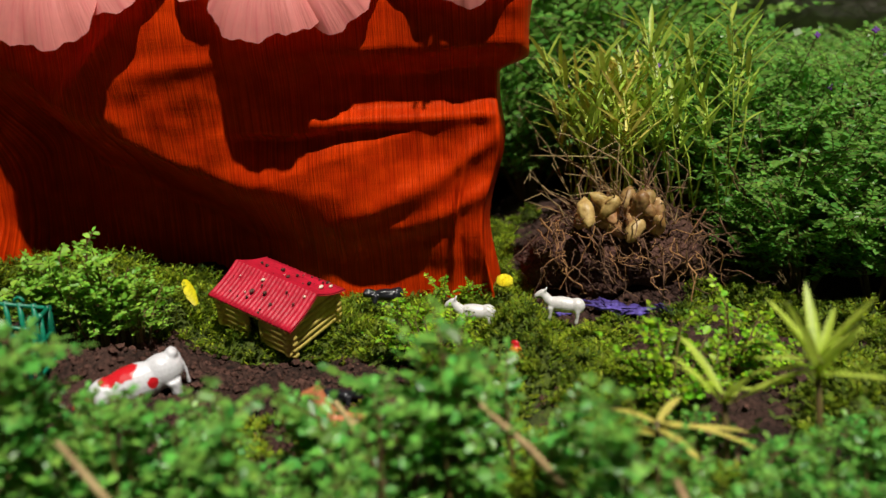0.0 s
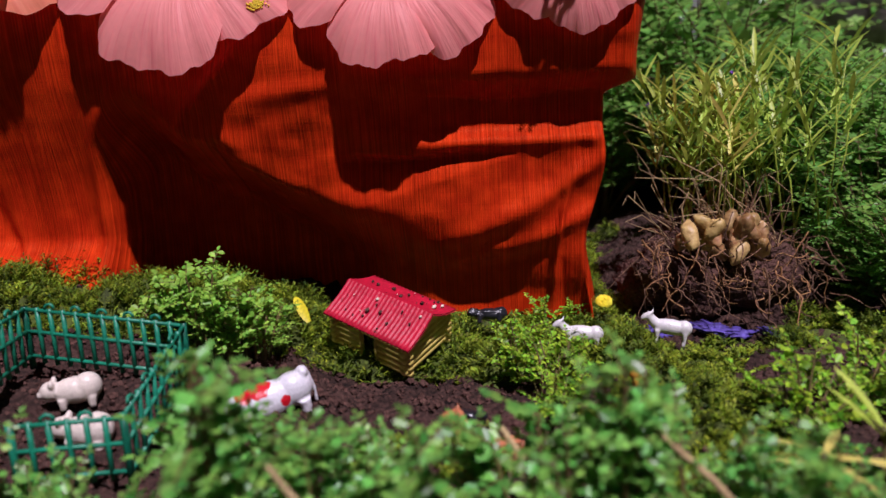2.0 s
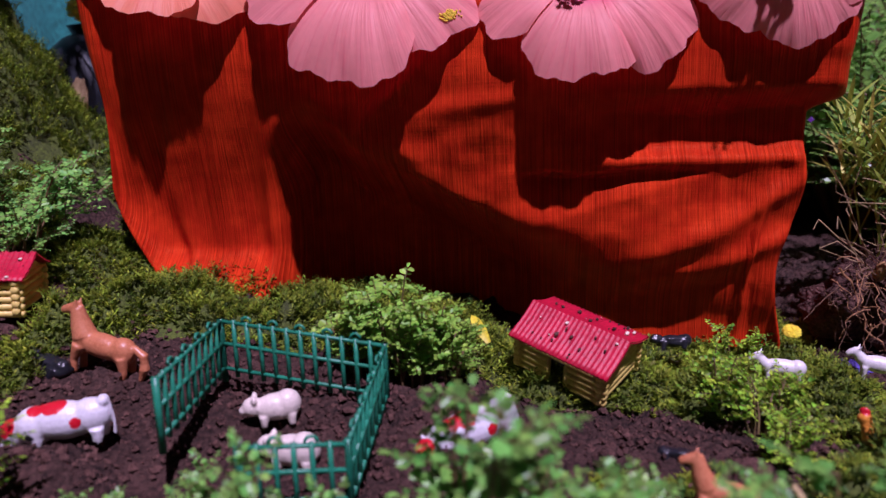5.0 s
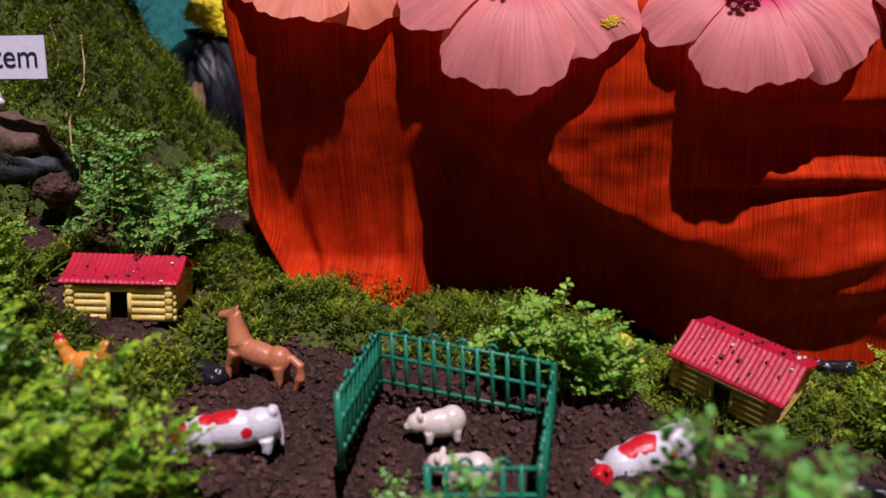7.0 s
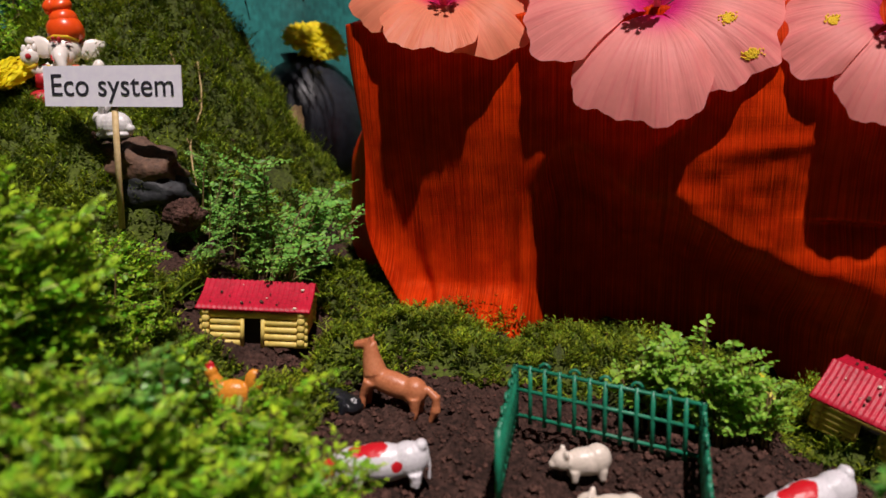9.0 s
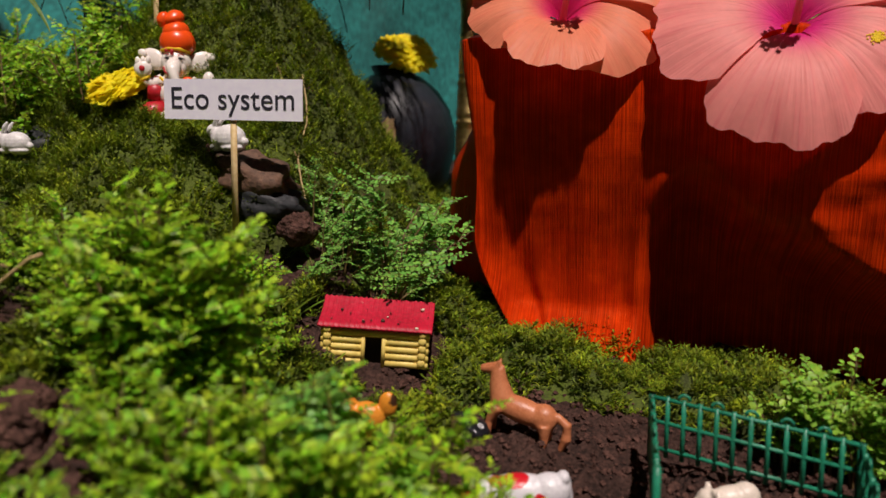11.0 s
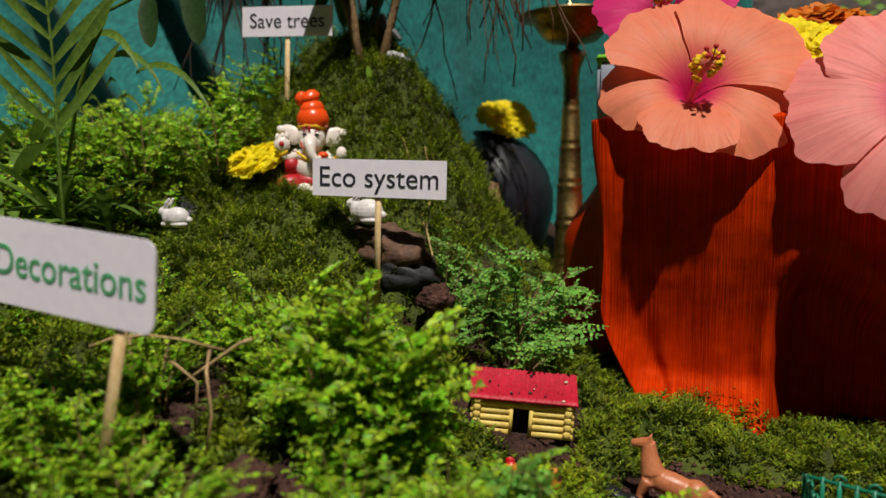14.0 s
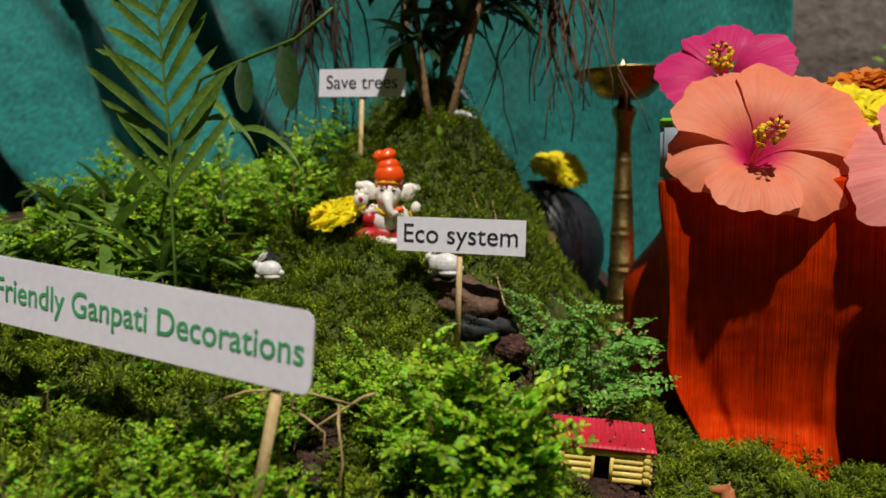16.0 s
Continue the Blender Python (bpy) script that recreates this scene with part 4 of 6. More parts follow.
dove(pose(-0.642, 0.584, ground_base(-0.642, 0.584) + 0.006, 0, 10, -10), material("pale_grey_plastic", (0.6, 0.6, 0.62), 0.5, (0.4, 0.42, 0.46), 120), "pale grey toy dove on the mossy mound")
dove(pose(-0.650, 0.586, 0.330, 0, 35, -10), material("slate_plastic", (0.10, 0.11, 0.13), 0.5, (0.05, 0.05, 0.06), 120), "slate grey toy bird perched at the little tree")


# ---- seated elephant-headed figurine: one mesh ----
def figurine(m):
    b = Build()
    W, O, R, K, Y = 0, 1, 2, 3, 4

    def turned(rx, ry, rz):
        return Euler((radians(rx), radians(ry), radians(rz))).to_quaternion()
    # seat, folded legs in a red cloth, white feet
    b.blob((0, 0.002, 0.009), (0.018, 0.013, 0.010), R)
    b.blob((0.014, -0.006, 0.007), (0.013, 0.009, 0.0075), R, turned(0, 8, -18))
    b.blob((-0.014, -0.005, 0.0075), (0.011, 0.009, 0.0075), R, turned(0, -8, 18))
    b.blob((-0.003, -0.0135, 0.0045), (0.0055, 0.0055, 0.0042), W)
    b.blob((0.006, -0.0145, 0.0040), (0.0060, 0.0045, 0.0036), W)
    # belly and chest with a sash
    b.blob((0, -0.001, 0.0205), (0.0122, 0.0108, 0.0115), W)
    b.blob((0, 0.001, 0.0290), (0.0115, 0.0085, 0.0080), W)
    b.tube([(-0.0125, -0.001, 0.031), (-0.0135, -0.004, 0.024), (-0.0145, -0.003, 0.016)], [0.0040, 0.0058, 0.0050], R, sides=12)
    b.tube([(-0.010, -0.007, 0.0315), (-0.003, -0.0112, 0.0265), (0.006, -0.0105, 0.0255), (0.0105, -0.0065, 0.0300)], 0.0011, Y, sides=6)
    # one hand raised in blessing, the other open
    b.tube([(-0.010, 0.0, 0.030), (-0.0175, -0.003, 0.0265), (-0.0205, -0.0065, 0.0315)], [0.0046, 0.0042, 0.0036], W, sides=12)
    b.tube([(-0.0198, -0.0058, 0.0300), (-0.0208, -0.0068, 0.0318)], [0.0040, 0.0042], Y, sides=12)
    b.blob((-0.0212, -0.0078, 0.0368), (0.0062, 0.0034, 0.0062), W)
    for k in range(3):
        b.blob((-0.0246 + 0.0034 * k, -0.0082, 0.0415 + 0.0006 * k), (0.0019, 0.0020, 0.0032), W, seg=10, rings=8)
    b.blob((-0.0212, -0.0112, 0.0368), (0.0020, 0.0007, 0.0020), R, seg=10, rings=6)
    b.tube([(0.010, 0.0, 0.030), (0.0175, -0.002, 0.0245), (0.0215, -0.006, 0.0270)], [0.0046, 0.0042, 0.0036], W, sides=12)
    b.tube([(0.0206, -0.0050, 0.0262), (0.0218, -0.0064, 0.0275)], [0.0040, 0.0042], Y, sides=12)
    b.blob((0.0232, -0.0072, 0.0318), (0.0042, 0.0036, 0.0056), W)
    # head, wide ears set on edge, trunk curling to the sweet
    b.blob((0, -0.0015, 0.0425), (0.0108, 0.0100, 0.0112), W)
    b.blob((0, -0.0065, 0.0385), (0.0082, 0.0060, 0.0075), W)
    for s in (-1, 1):
        b.blob((s * 0.0165, 0.0020, 0.0445), (0.0098, 0.0026, 0.0072), W, turned(0, -s * 24, s * 14))
        b.blob((s * 0.0235, 0.0010, 0.0480), (0.0036, 0.0018, 0.0030), W, turned(0, -s * 30, s * 14), seg=10, rings=8)
        b.blob((s * 0.0046, -0.0108, 0.0448), (0.0016, 0.0007, 0.0009), K, seg=10, rings=6)
        b.tube([(s * 0.0028, -0.0112, 0.0470), (s * 0.0050, -0.0112, 0.0480), (s * 0.0070, -0.0100, 0.0472)], 0.0004, R, sides=5)
    b.tube([(0, -0.0105, 0.0410), (0.0008, -0.0145, 0.0355), (0.0012, -0.0155, 0.0300), (0.0045, -0.0155, 0.0262), (0.0085, -0.0140, 0.0275)], [0.0054, 0.0045, 0.0038, 0.0032, 0.0026], W, sides=12)
    b.blob((0.0100, -0.0130, 0.0300), (0.0040, 0.0026, 0.0026), O, seg=12, rings=8)
    b.tube([(-0.0070, -0.0098, 0.0385), (-0.0058, -0.0122, 0.0352), (-0.0030, -0.0140, 0.0335)], 0.0006, R, sides=5)
    b.blob((-0.0012, -0.0112, 0.0492), (0.0014, 0.0012, 0.0022), R, seg=10, rings=8)
    b.blob((-0.0052, -0.0104, 0.0500), (0.0012, 0.0010, 0.0012), R, seg=10, rings=8)
    b.tube([(-0.0100, -0.004, 0.0500), (-0.004, -0.0098, 0.0515), (0.004, -0.0098, 0.0515), (0.0100, -0.004, 0.0500)], 0.0012, Y, sides=6)
    # wound turban with its knot fallen to one side
    b.blob((0.0006, 0, 0.0565), (0.0126, 0.0116, 0.0112), O, turned(0, -6, 0), rough=0.04, seed=3)
    b.blob((-0.0006, 0, 0.0640), (0.0096, 0.0088, 0.0080), O, turned(0, -14, 0), rough=0.04, seed=5)
    b.blob((-0.0022, 0, 0.0730), (0.0080, 0.0064, 0.0056), O, turned(0, -25, 0), rough=0.12, seed=7)
    b.blob((-0.0088, -0.001, 0.0720), (0.0048, 0.0046, 0.0056), O, turned(0, 20, 0), rough=0.12, seed=8)
    ob = part("elephant_figurine", b, [WHITESTAT, ORANGESTAT, REDSTAT, BLACKPL, POLLEN], m=m)
    return tagged(ob, "small white ceramic elephant-headed figurine with orange turban and red robe", "figurine")


figurine(pose(-0.682, 0.503, 0.1850, 0, 3, 26) @ Matrix.Scale(1.10, 4))


# ---- signs ----
def lettering(text, size, mat, parent, m, align="CENTER", bold=0.0):
    cu = bpy.data.curves.new("lettering", "FONT")
    cu.body, cu.size, cu.align_x, cu.align_y = text, size, align, "CENTER"
    cu.extrude, cu.offset = 0.0001, bold
    ob = new("lettering", cu)
    bpy.context.view_layer.update()
    me = bpy.data.meshes.new_from_object(ob.evaluated_get(bpy.context.evaluated_depsgraph_get()))
    bpy.data.objects.remove(ob)
    me.materials.clear()
    me.materials.append(mat)
    return part("lettering", me, mat, parent, m=m)


def sign(m, w, h, text, size, mat, stick, label, corner=0.0, ink_scale=1.0, stick_w=0.0045, stick_x=0.0, right=None, bold=0.0, lean=0.0):
    """A paper card on a flat stick; m is at the card's middle."""
    t = thing("paper_sign", m, label, "sign", "paper signs on sticks")
    b = Build()
    pts = []
    r = max(corner, 0.0004)
    for cx, cz, a0 in ((w / 2 - r, h / 2 - r, 0), (-w / 2 + r, h / 2 - r, 90), (-w / 2 + r, -h / 2 + r, 180), (w / 2 - r, -h / 2 + r, 270)):
        pts += [(cx + r * math.cos(radians(a0 + 15 * i)), cz + r * math.sin(radians(a0 + 15 * i))) for i in range(7)]
    n = len(pts)
    vs = [(x, -0.0004, z) for x, z in pts] + [(x, 0.0004, z) for x, z in pts]
    b.add(vs, [tuple(range(n))[::-1], tuple(range(n, 2 * n))] + [(i, (i + 1) % n, n + (i + 1) % n, n + i) for i in range(n)])
    part("card", b, PAPER, t, smooth=False)
    lettering(text, size, mat, t, pose(right or 0.0, -0.0007, 0, 90, 0, 0) @ Matrix.Diagonal((ink_scale, 1, 1, 1)), "CENTER" if right is None else "RIGHT", bold)
    part("stick", Build().block((0, 0, -stick / 2 + h * 0.2), (stick_w, 0.0018, stick + h * 0.4), bevel=0.0004), STICK, t, "pale flat wooden stick", m=pose(stick_x, 0.0018, 0, 0, lean, 0))
    return t


sign(pose(-0.583, 0.430, 0.1985, 0, 1.5, 2), 0.1025, 0.0265, "Eco system", 0.0205, INK, 0.095, "white paper sign reading Eco system on a stick in moss", ink_scale=1.0)
sign(pose(-0.728, 0.546, 0.339, 0, 2, 6), 0.089, 0.0265, "Save trees", 0.0185, INK, 0.128, "white paper sign reading Save trees on a stick", ink_scale=0.97)
sign(pose(-0.7030, 0.1875, 0.1705, 0, 4.8, -4), 0.30, 0.037, "Friendly Ganpati Decorations", 0.0186, GREENINK, 0.112, "long white rounded card reading Friendly Ganpati Decorations on a stick", corner=0.006, ink_scale=0.945, stick_w=0.006, stick_x=0.134, right=0.1464, bold=0.00012, lean=9.0)

# ---- stones and clods ----
def stone(m, r, mat, label, name="stone", seed=0, category="stone"):
    b = Build().blob((0, 0, 0), r, seg=26, rings=18, rough=0.32, seed=seed)
    return tagged(part(name, b, mat, m=m), label, category)


stone(pose(-0.588, 0.462, 0.146, 0, 12, -10), (0.034, 0.020, 0.016), BROWNSTONE, "flat brown stone under the toy rabbit", seed=3)
stone(pose(-0.578, 0.462, 0.128, 0, 5, 0), (0.030, 0.020, 0.014), STONE, "wet black stone below the brown one", seed=9)
stone(pose(-0.770, 0.462, 0.166, 0, 0, 20), (0.027, 0.02, 0.018), STONE, "dark wet stone in the moss", seed=5)
stone(pose(-0.626, 0.452, 0.162, 0, 0, 20), (0.009, 0.008, 0.008), CLOD, "small clod of brown soil beside the rabbit", name="soil_clod", seed=8, category="clod")
stone(pose(-0.545, 0.444, 0.112, 0, 0, 50), (0.013, 0.011, 0.011), CLOD, "round brown soil clod on the slope", name="soil_clod", seed=11, category="clod")
for x, y, r in ((-0.545, 0.216, 0.013), (-0.515, 0.218, 0.011), (-0.490, 0.222, 0.014), (-0.528, 0.228, 0.008), (-0.502, 0.232, 0.008)):
    stone(pose(x, y, ground_at(x, y) + r * 0.5, 30, 10, x * 900), (r, r * 0.85, r * 0.8), CLOD, "large reddish brown clod of damp soil", name="soil_clod", seed=int(-x * 500), category="clod")
q = random.Random(9)
for i in range(26):
    x, y = q.uniform(-0.55, -0.36), q.uniform(0.17, 0.28)
    if i > 12:
        x, y = q.uniform(-0.33, 0.08), q.uniform(0.20, 0.37)
    r = q.uniform(0.005, 0.014)
    stone(pose(x, y, ground_at(x, y) + r * 0.35, q.uniform(0, 90), 0, q.uniform(0, 180)), (r, r * 0.9, r * 0.75), CLOD, "clod of crumbly brown soil", name="soil_clod", seed=20 + i, category="clod")

# dark round pot behind the mound
pot = thing("clay_pot", pose(-0.600, 0.770, 0.09), "round dark clay pot behind the mossy mound", "pot")
part("body", Build().lathe([(0.02, 0), (0.042, 0.012), (0.058, 0.038), (0.066, 0.070), (0.066, 0.092), (0.060, 0.114), (0.047, 0.134), (0.032, 0.147), (0.022, 0.152), (0.026, 0.160), (0.018, 0.160), (0.016, 0.14)]), POT, pot)
part("smear", Build().blob((0.018, -0.066, 0.085), (0.009, 0.003, 0.018), rough=0.3), TWIG, pot, "pale clay smear")

# brass oil lamp
lamp = thing("brass_oil_lamp", pose(-0.509, 0.745, 0.05), "tall tarnished brass oil lamp with a shallow dish and burning wick", "oil lamp")
part("foot", Build().lathe([(0.055, 0), (0.055, 0.008), (0.04, 0.018), (0.024, 0.03), (0.02, 0.04)]), BRASS, lamp)
stem = [(0.020, 0.03), (0.022, 0.05)]
for k in range(5):
    z = 0.055 + k * 0.040
    rr = 0.0165 - k * 0.0019
    stem += [(rr, z), (rr * 1.07, z + 0.002), (rr * 1.07, z + 0.005), (rr * 0.97, z + 0.007), (rr * 0.97, z + 0.010), (rr * 1.03, z + 0.012), (rr * 0.95, z + 0.014), (rr * 0.92, z + 0.036)]
stem += [(0.0095, 0.262), (0.0135, 0.272), (0.0135, 0.278), (0.007, 0.282), (0.006, 0.292)]
part("stem", Build().lathe(stem), BRASS, lamp)
dish = part("dish", Build().lathe([(0.006, 0.286), (0.026, 0.290), (0.036, 0.300), (0.042, 0.311), (0.056, 0.3135), (0.056, 0.3155), (0.040, 0.3145), (0.034, 0.304), (0.005, 0.298)], seg=40), BRASS, lamp, "bright brass dish")
part("wick", Build().tube([(0.0, -0.012, 0.305), (0.0, -0.014, 0.318)], 0.002), WHITEPL, dish, "white cotton wick")
part("flame", Build().lathe([(0.0005, 0.316), (0.0022, 0.319), (0.0016, 0.324), (0.0002, 0.329)], M=pose(0, -0.014, 0), seg=10), FLAME, dish, "small flame")


# ---- teal backdrop cloth, wall, trunks ----
def teal_cloth():
    b = Build()
    nx, nz = 240, 70
    x0, x1, z0, z1 = -2.2, -0.33, -0.03, 1.15
    vs = []
    for k in range(nz + 1):
        z = z0 + (z1 - z0) * k / nz
        for i in range(nx + 1):
            x = x0 + (x1 - x0) * i / nx
            left = sstep(-0.9, -1.15, x)
            s = x + 0.55 * (z - 0.2) * left
            y = 1.0 - 0.06 * left * math.sin(s * 24) - 0.03 * left * math.sin(s * 41 + 1)
            y += 0.008 * math.sin(x * 33 + z * 3) + (0.008 + 0.016 * left) * noise.fractal(Vector((x * 8 + z * 3 * left, z * 5, 0)), 1.0, 2.0, 4)
            y -= 0.30 * sstep(-1.2, -2.2, x)
            vs.append((x, y, z))
    b.add(vs, [(k * (nx + 1) + i, k * (nx + 1) + i + 1, (k + 1) * (nx + 1) + i + 1, (k + 1) * (nx + 1) + i) for k in range(nz) for i in range(nx)])
    ob = part("backdrop_cloth", b, TEAL)
    so = ob.modifiers.new("thickness", "SOLIDIFY")
    so.thickness = 0.001
    return tagged(ob, "teal cotton cloth hung in soft folds as a backdrop", "cloth")


teal_cloth()
tagged(part("wall_back", Build().block((0.55, 1.42, 0.55), (3.6, 0.16, 1.3), bevel=0.01), WALLPLASTER), "pinkish weathered plaster garden wall", "wall", kind="structure")
for x, y, r in ((0.235, 1.05, 0.022), (0.30, 1.12, 0.018)):
    t = thing("sapling_trunk", pose(x, y, ground_base(x, y) - 0.01), "pale grey trunk behind the bushes", "tree")
    part("trunk", Build().tube([(0, 0, 0), (0.004, 0, 0.3), (-0.006, 0.01, 0.7), (0.01, 0, 1.2)], [r * 1.2, r, r * 0.9, r * 0.75], sides=12), GREYBARK, t)


# ---- leafy plants ----
def leaf_into(b, base, d, up, L, W, fold=0.25, plain=False):
    """A small oval leaf of four faces."""
    side = d.cross(up)
    side = side.normalized() if side.length > 1e-5 else Vector((1, 0, 0))
    nrm = side.cross(d)
    if plain:
        o = len(b.v)
        m = base + d * L * 0.5
        b.v.extend([tuple(base), tuple(m + side * W + nrm * W * fold), tuple(base + d * L), tuple(m - side * W + nrm * W * fold)])
        b.f.append((o, o + 1, o + 2, o + 3))
        b.m.append(0)
        return
    m1, m2 = base + d * L * 0.34, base + d * L * 0.74 - nrm * L * 0.06
    o = len(b.v)
    b.v.extend([tuple(base), tuple(m1 + side * W * 0.8 + nrm * W * fold), tuple(m2 + side * W * 0.9 + nrm * W * fold),
                tuple(base + d * L - nrm * L * 0.12), tuple(m2 - side * W * 0.9 + nrm * W * fold), tuple(m1 - side * W * 0.8 + nrm * W * fold)])
    b.f.extend([(o, o + 1, o + 2, o + 3), (o, o + 3, o + 4, o + 5)])
    b.m.extend([0, 0])


def plant_meshes(seed, height, spread, stems, leaf=0.0052, twigs=10, plain=False, side_len=(0.20, 0.42), low=0.30, wide=0.39, gap=0.62):
    """The stem and leaf builds of one fine-leaved bushy plant."""
    r = random.Random(seed)
    st, lv = Build(), Build()
    for s in range(stems):
        a = r.uniform(0, 6.283)
        lean = math.sqrt(r.random()) * spread
        h = height * (1 - 0.45 * (lean / spread) ** 2) * r.uniform(0.75, 1.08)
        tip = Vector((math.cos(a) * lean, math.sin(a) * lean, h))
        mid = Vector((tip.x * 0.35 + r.uniform(-1, 1) * 0.004, tip.y * 0.35 + r.uniform(-1, 1) * 0.004, h * 0.55))
        root = Vector((math.cos(a) * 0.006, math.sin(a) * 0.006, -0.004))

        def at(u):
            return root * (1 - u) ** 2 + mid * 2 * u * (1 - u) + tip * u * u
        st.tube([at(0), at(0.35), at(0.7), at(1)], [0.0011, 0.0009, 0.0007, 0.0003], sides=4, cap=False)
        for k in range(twigs):
            u = low + (1 - low) * (k + r.random() * 0.6) / twigs
            p = at(min(u, 1))
            b = a + r.uniform(-1.9, 1.9)
            L = height * r.uniform(*side_len)
            d = Vector((math.cos(b), math.sin(b), r.uniform(-0.15, 1.0))).normalized()
            e = p + d * L
            st.tube([p, e], [0.0005, 0.0002], sides=3, cap=False)
            n = max(3, int(L / (leaf * gap)))
            side = d.cross(Vector((r.uniform(-.5, .5), r.uniform(-.8, .2), 1))).normalized()
            for i in range(n):
                w = (i + 0.6) / n
                q = p.lerp(e, w)
                for sg in (-1, 1):
                    ld = (side * sg + d * r.uniform(0.25, 0.8) + Vector((0, 0, r.uniform(-0.25, 0.35)))).normalized()
                    sz = leaf * r.uniform(0.55, 1.25) * (1.15 - 0.5 * w)
                    leaf_into(lv, q, ld, Vector((r.uniform(-.3, .6), r.uniform(-1.0, .1), 1)) if r.random() < 0.75 else Vector((r.uniform(-1, 1), r.uniform(-1, 1), 0.6)), sz, sz * wide, plain=plain)
            leaf_into(lv, e, d, Vector((0, 0, 1)), leaf * 0.8, leaf * 0.26)
    return st, lv


def plant_kind(seed, height, spread, stems, leafmat, **more):
    st, lv = plant_meshes(seed, height, spread, stems, **more)
    return st.mesh("stem_tuft", [STEM]), lv.mesh("foliage", [leafmat])


def set_plant(kind, m, label, group, name="leafy_plant", category="plant"):
    t = thing(name, m, label, category, group)
    part("stem_tuft", kind[0], STEM, t)
    part("foliage", kind[1], None, t)
    return t


SMALL = [plant_kind(i, 0.054, 0.038, 10, LEAF, leaf=0.0050, twigs=7) for i in (1, 2, 3, 4, 5, 6)]
TALL = [plant_kind(i, 0.080, 0.046, 10, LEAF, leaf=0.0058, twigs=8, wide=0.30, gap=0.5) for i in (11, 12, 13, 14)]
PALE = [plant_kind(i, 0.075, 0.030, 8, LEAF_PALE, leaf=0.0050, twigs=8, side_len=(0.12, 0.26), low=0.32, gap=0.55) for i in (21, 22, 23)]
BUSH = [plant_kind(i, 0.125, 0.078, 30, LEAF_BUSH, leaf=0.0066, twigs=9, plain=True) for i in (41, 42, 43)]
RBUSH = [plant_kind(i, 0.118, 0.085, 20, LEAF_BUSH, leaf=0.0057, twigs=10, side_len=(0.14, 0.34)) for i in (51, 52, 53)]
OPEN = [plant_kind(i, 0.090, 0.024, 5, LEAF_SKYTINT, leaf=0.0058, twigs=9, side_len=(0.10, 0.25), low=0.38) for i in (61, 62, 63, 64, 65)]
SLIM = [plant_kind(i, 0.090, 0.012, 2, LEAF_SKYTINT, leaf=0.0058, twigs=10, side_len=(0.10, 0.22), low=0.34) for i in (81, 82, 83)]
OPENLOW = [plant_kind(i, 0.050, 0.036, 7, LEAF_SKYTINT, leaf=0.0055, twigs=7, side_len=(0.15, 0.34)) for i in (66, 67, 68)]
ARCH = [plant_kind(i, 0.100, 0.080, 6, LEAF_BLUE, leaf=0.0056, twigs=9, side_len=(0.14, 0.30), low=0.4, wide=0.34) for i in (71, 72, 73)]
BANK = [plant_kind(i, 0.090, 0.030, 6, LEAF, leaf=0.0062, twigs=10, side_len=(0.12, 0.28), low=0.25, wide=0.27, gap=0.44) for i in (91, 92, 93, 94)]
prng = random.Random(12)



def grow(kinds, x, y, s=1.0, lean=(0, 0), label="fine-leaved green plant growing in soil", group="fine-leaved plants", name="leafy_plant"):
    k = prng.choice(kinds)
    m = pose(x, y, ground_at(x, y) - 0.003, lean[0] + prng.uniform(-6, 6), lean[1] + prng.uniform(-6, 6), prng.uniform(-70, 70)) @ Matrix.Scale(s * prng.uniform(0.85, 1.15), 4)
    return set_plant(k, m, label, group, name)


def patch(kinds, x0, x1, y0, y1, step, s=1.0, keep=1.0, skip=()):
    nx, ny = max(1, round((x1 - x0) / step)), max(1, round((y1 - y0) / step))
    for i in range(nx):
        for j in range(ny):
            x = x0 + (i + prng.uniform(0.1, 0.9)) * (x1 - x0) / nx
            y = y0 + (j + prng.uniform(0.1, 0.9)) * (y1 - y0) / ny
            if prng.random() > keep or any(math.hypot(x - a, y - c) < r for a, c, r in skip):
                continue
            grow(kinds, x, y, s)


def reach(kinds, height, x, y, top, **more):
    """A plant whose tips come up to z = top."""
    return grow(kinds, x, y, (top - ground_base(x, y)) / height, **more)


# foreground
for x, y, top in ((-0.117, 0.220, 0.064), (-0.151, 0.206, 0.082), (-0.025, 0.207, 0.062), (-0.264, 0.276, 0.032), (-0.226, 0.236, 0.042), (-0.204, 0.242, 0.044), (-0.088, 0.215, 0.058), (-0.161, 0.240, 0.078), (-0.122, 0.242, 0.066), (-0.037, 0.240, 0.078), (-0.231, 0.240, 0.058), (-0.013, 0.236, 0.062), (-0.128, 0.236, 0.058), (-0.146, 0.255, 0.052), (-0.137, 0.250, 0.046), (-0.152, 0.260, 0.056), (-0.062, 0.248, 0.036), (-0.048, 0.250, 0.034)):
    reach(SLIM, 0.090, x, y, top)
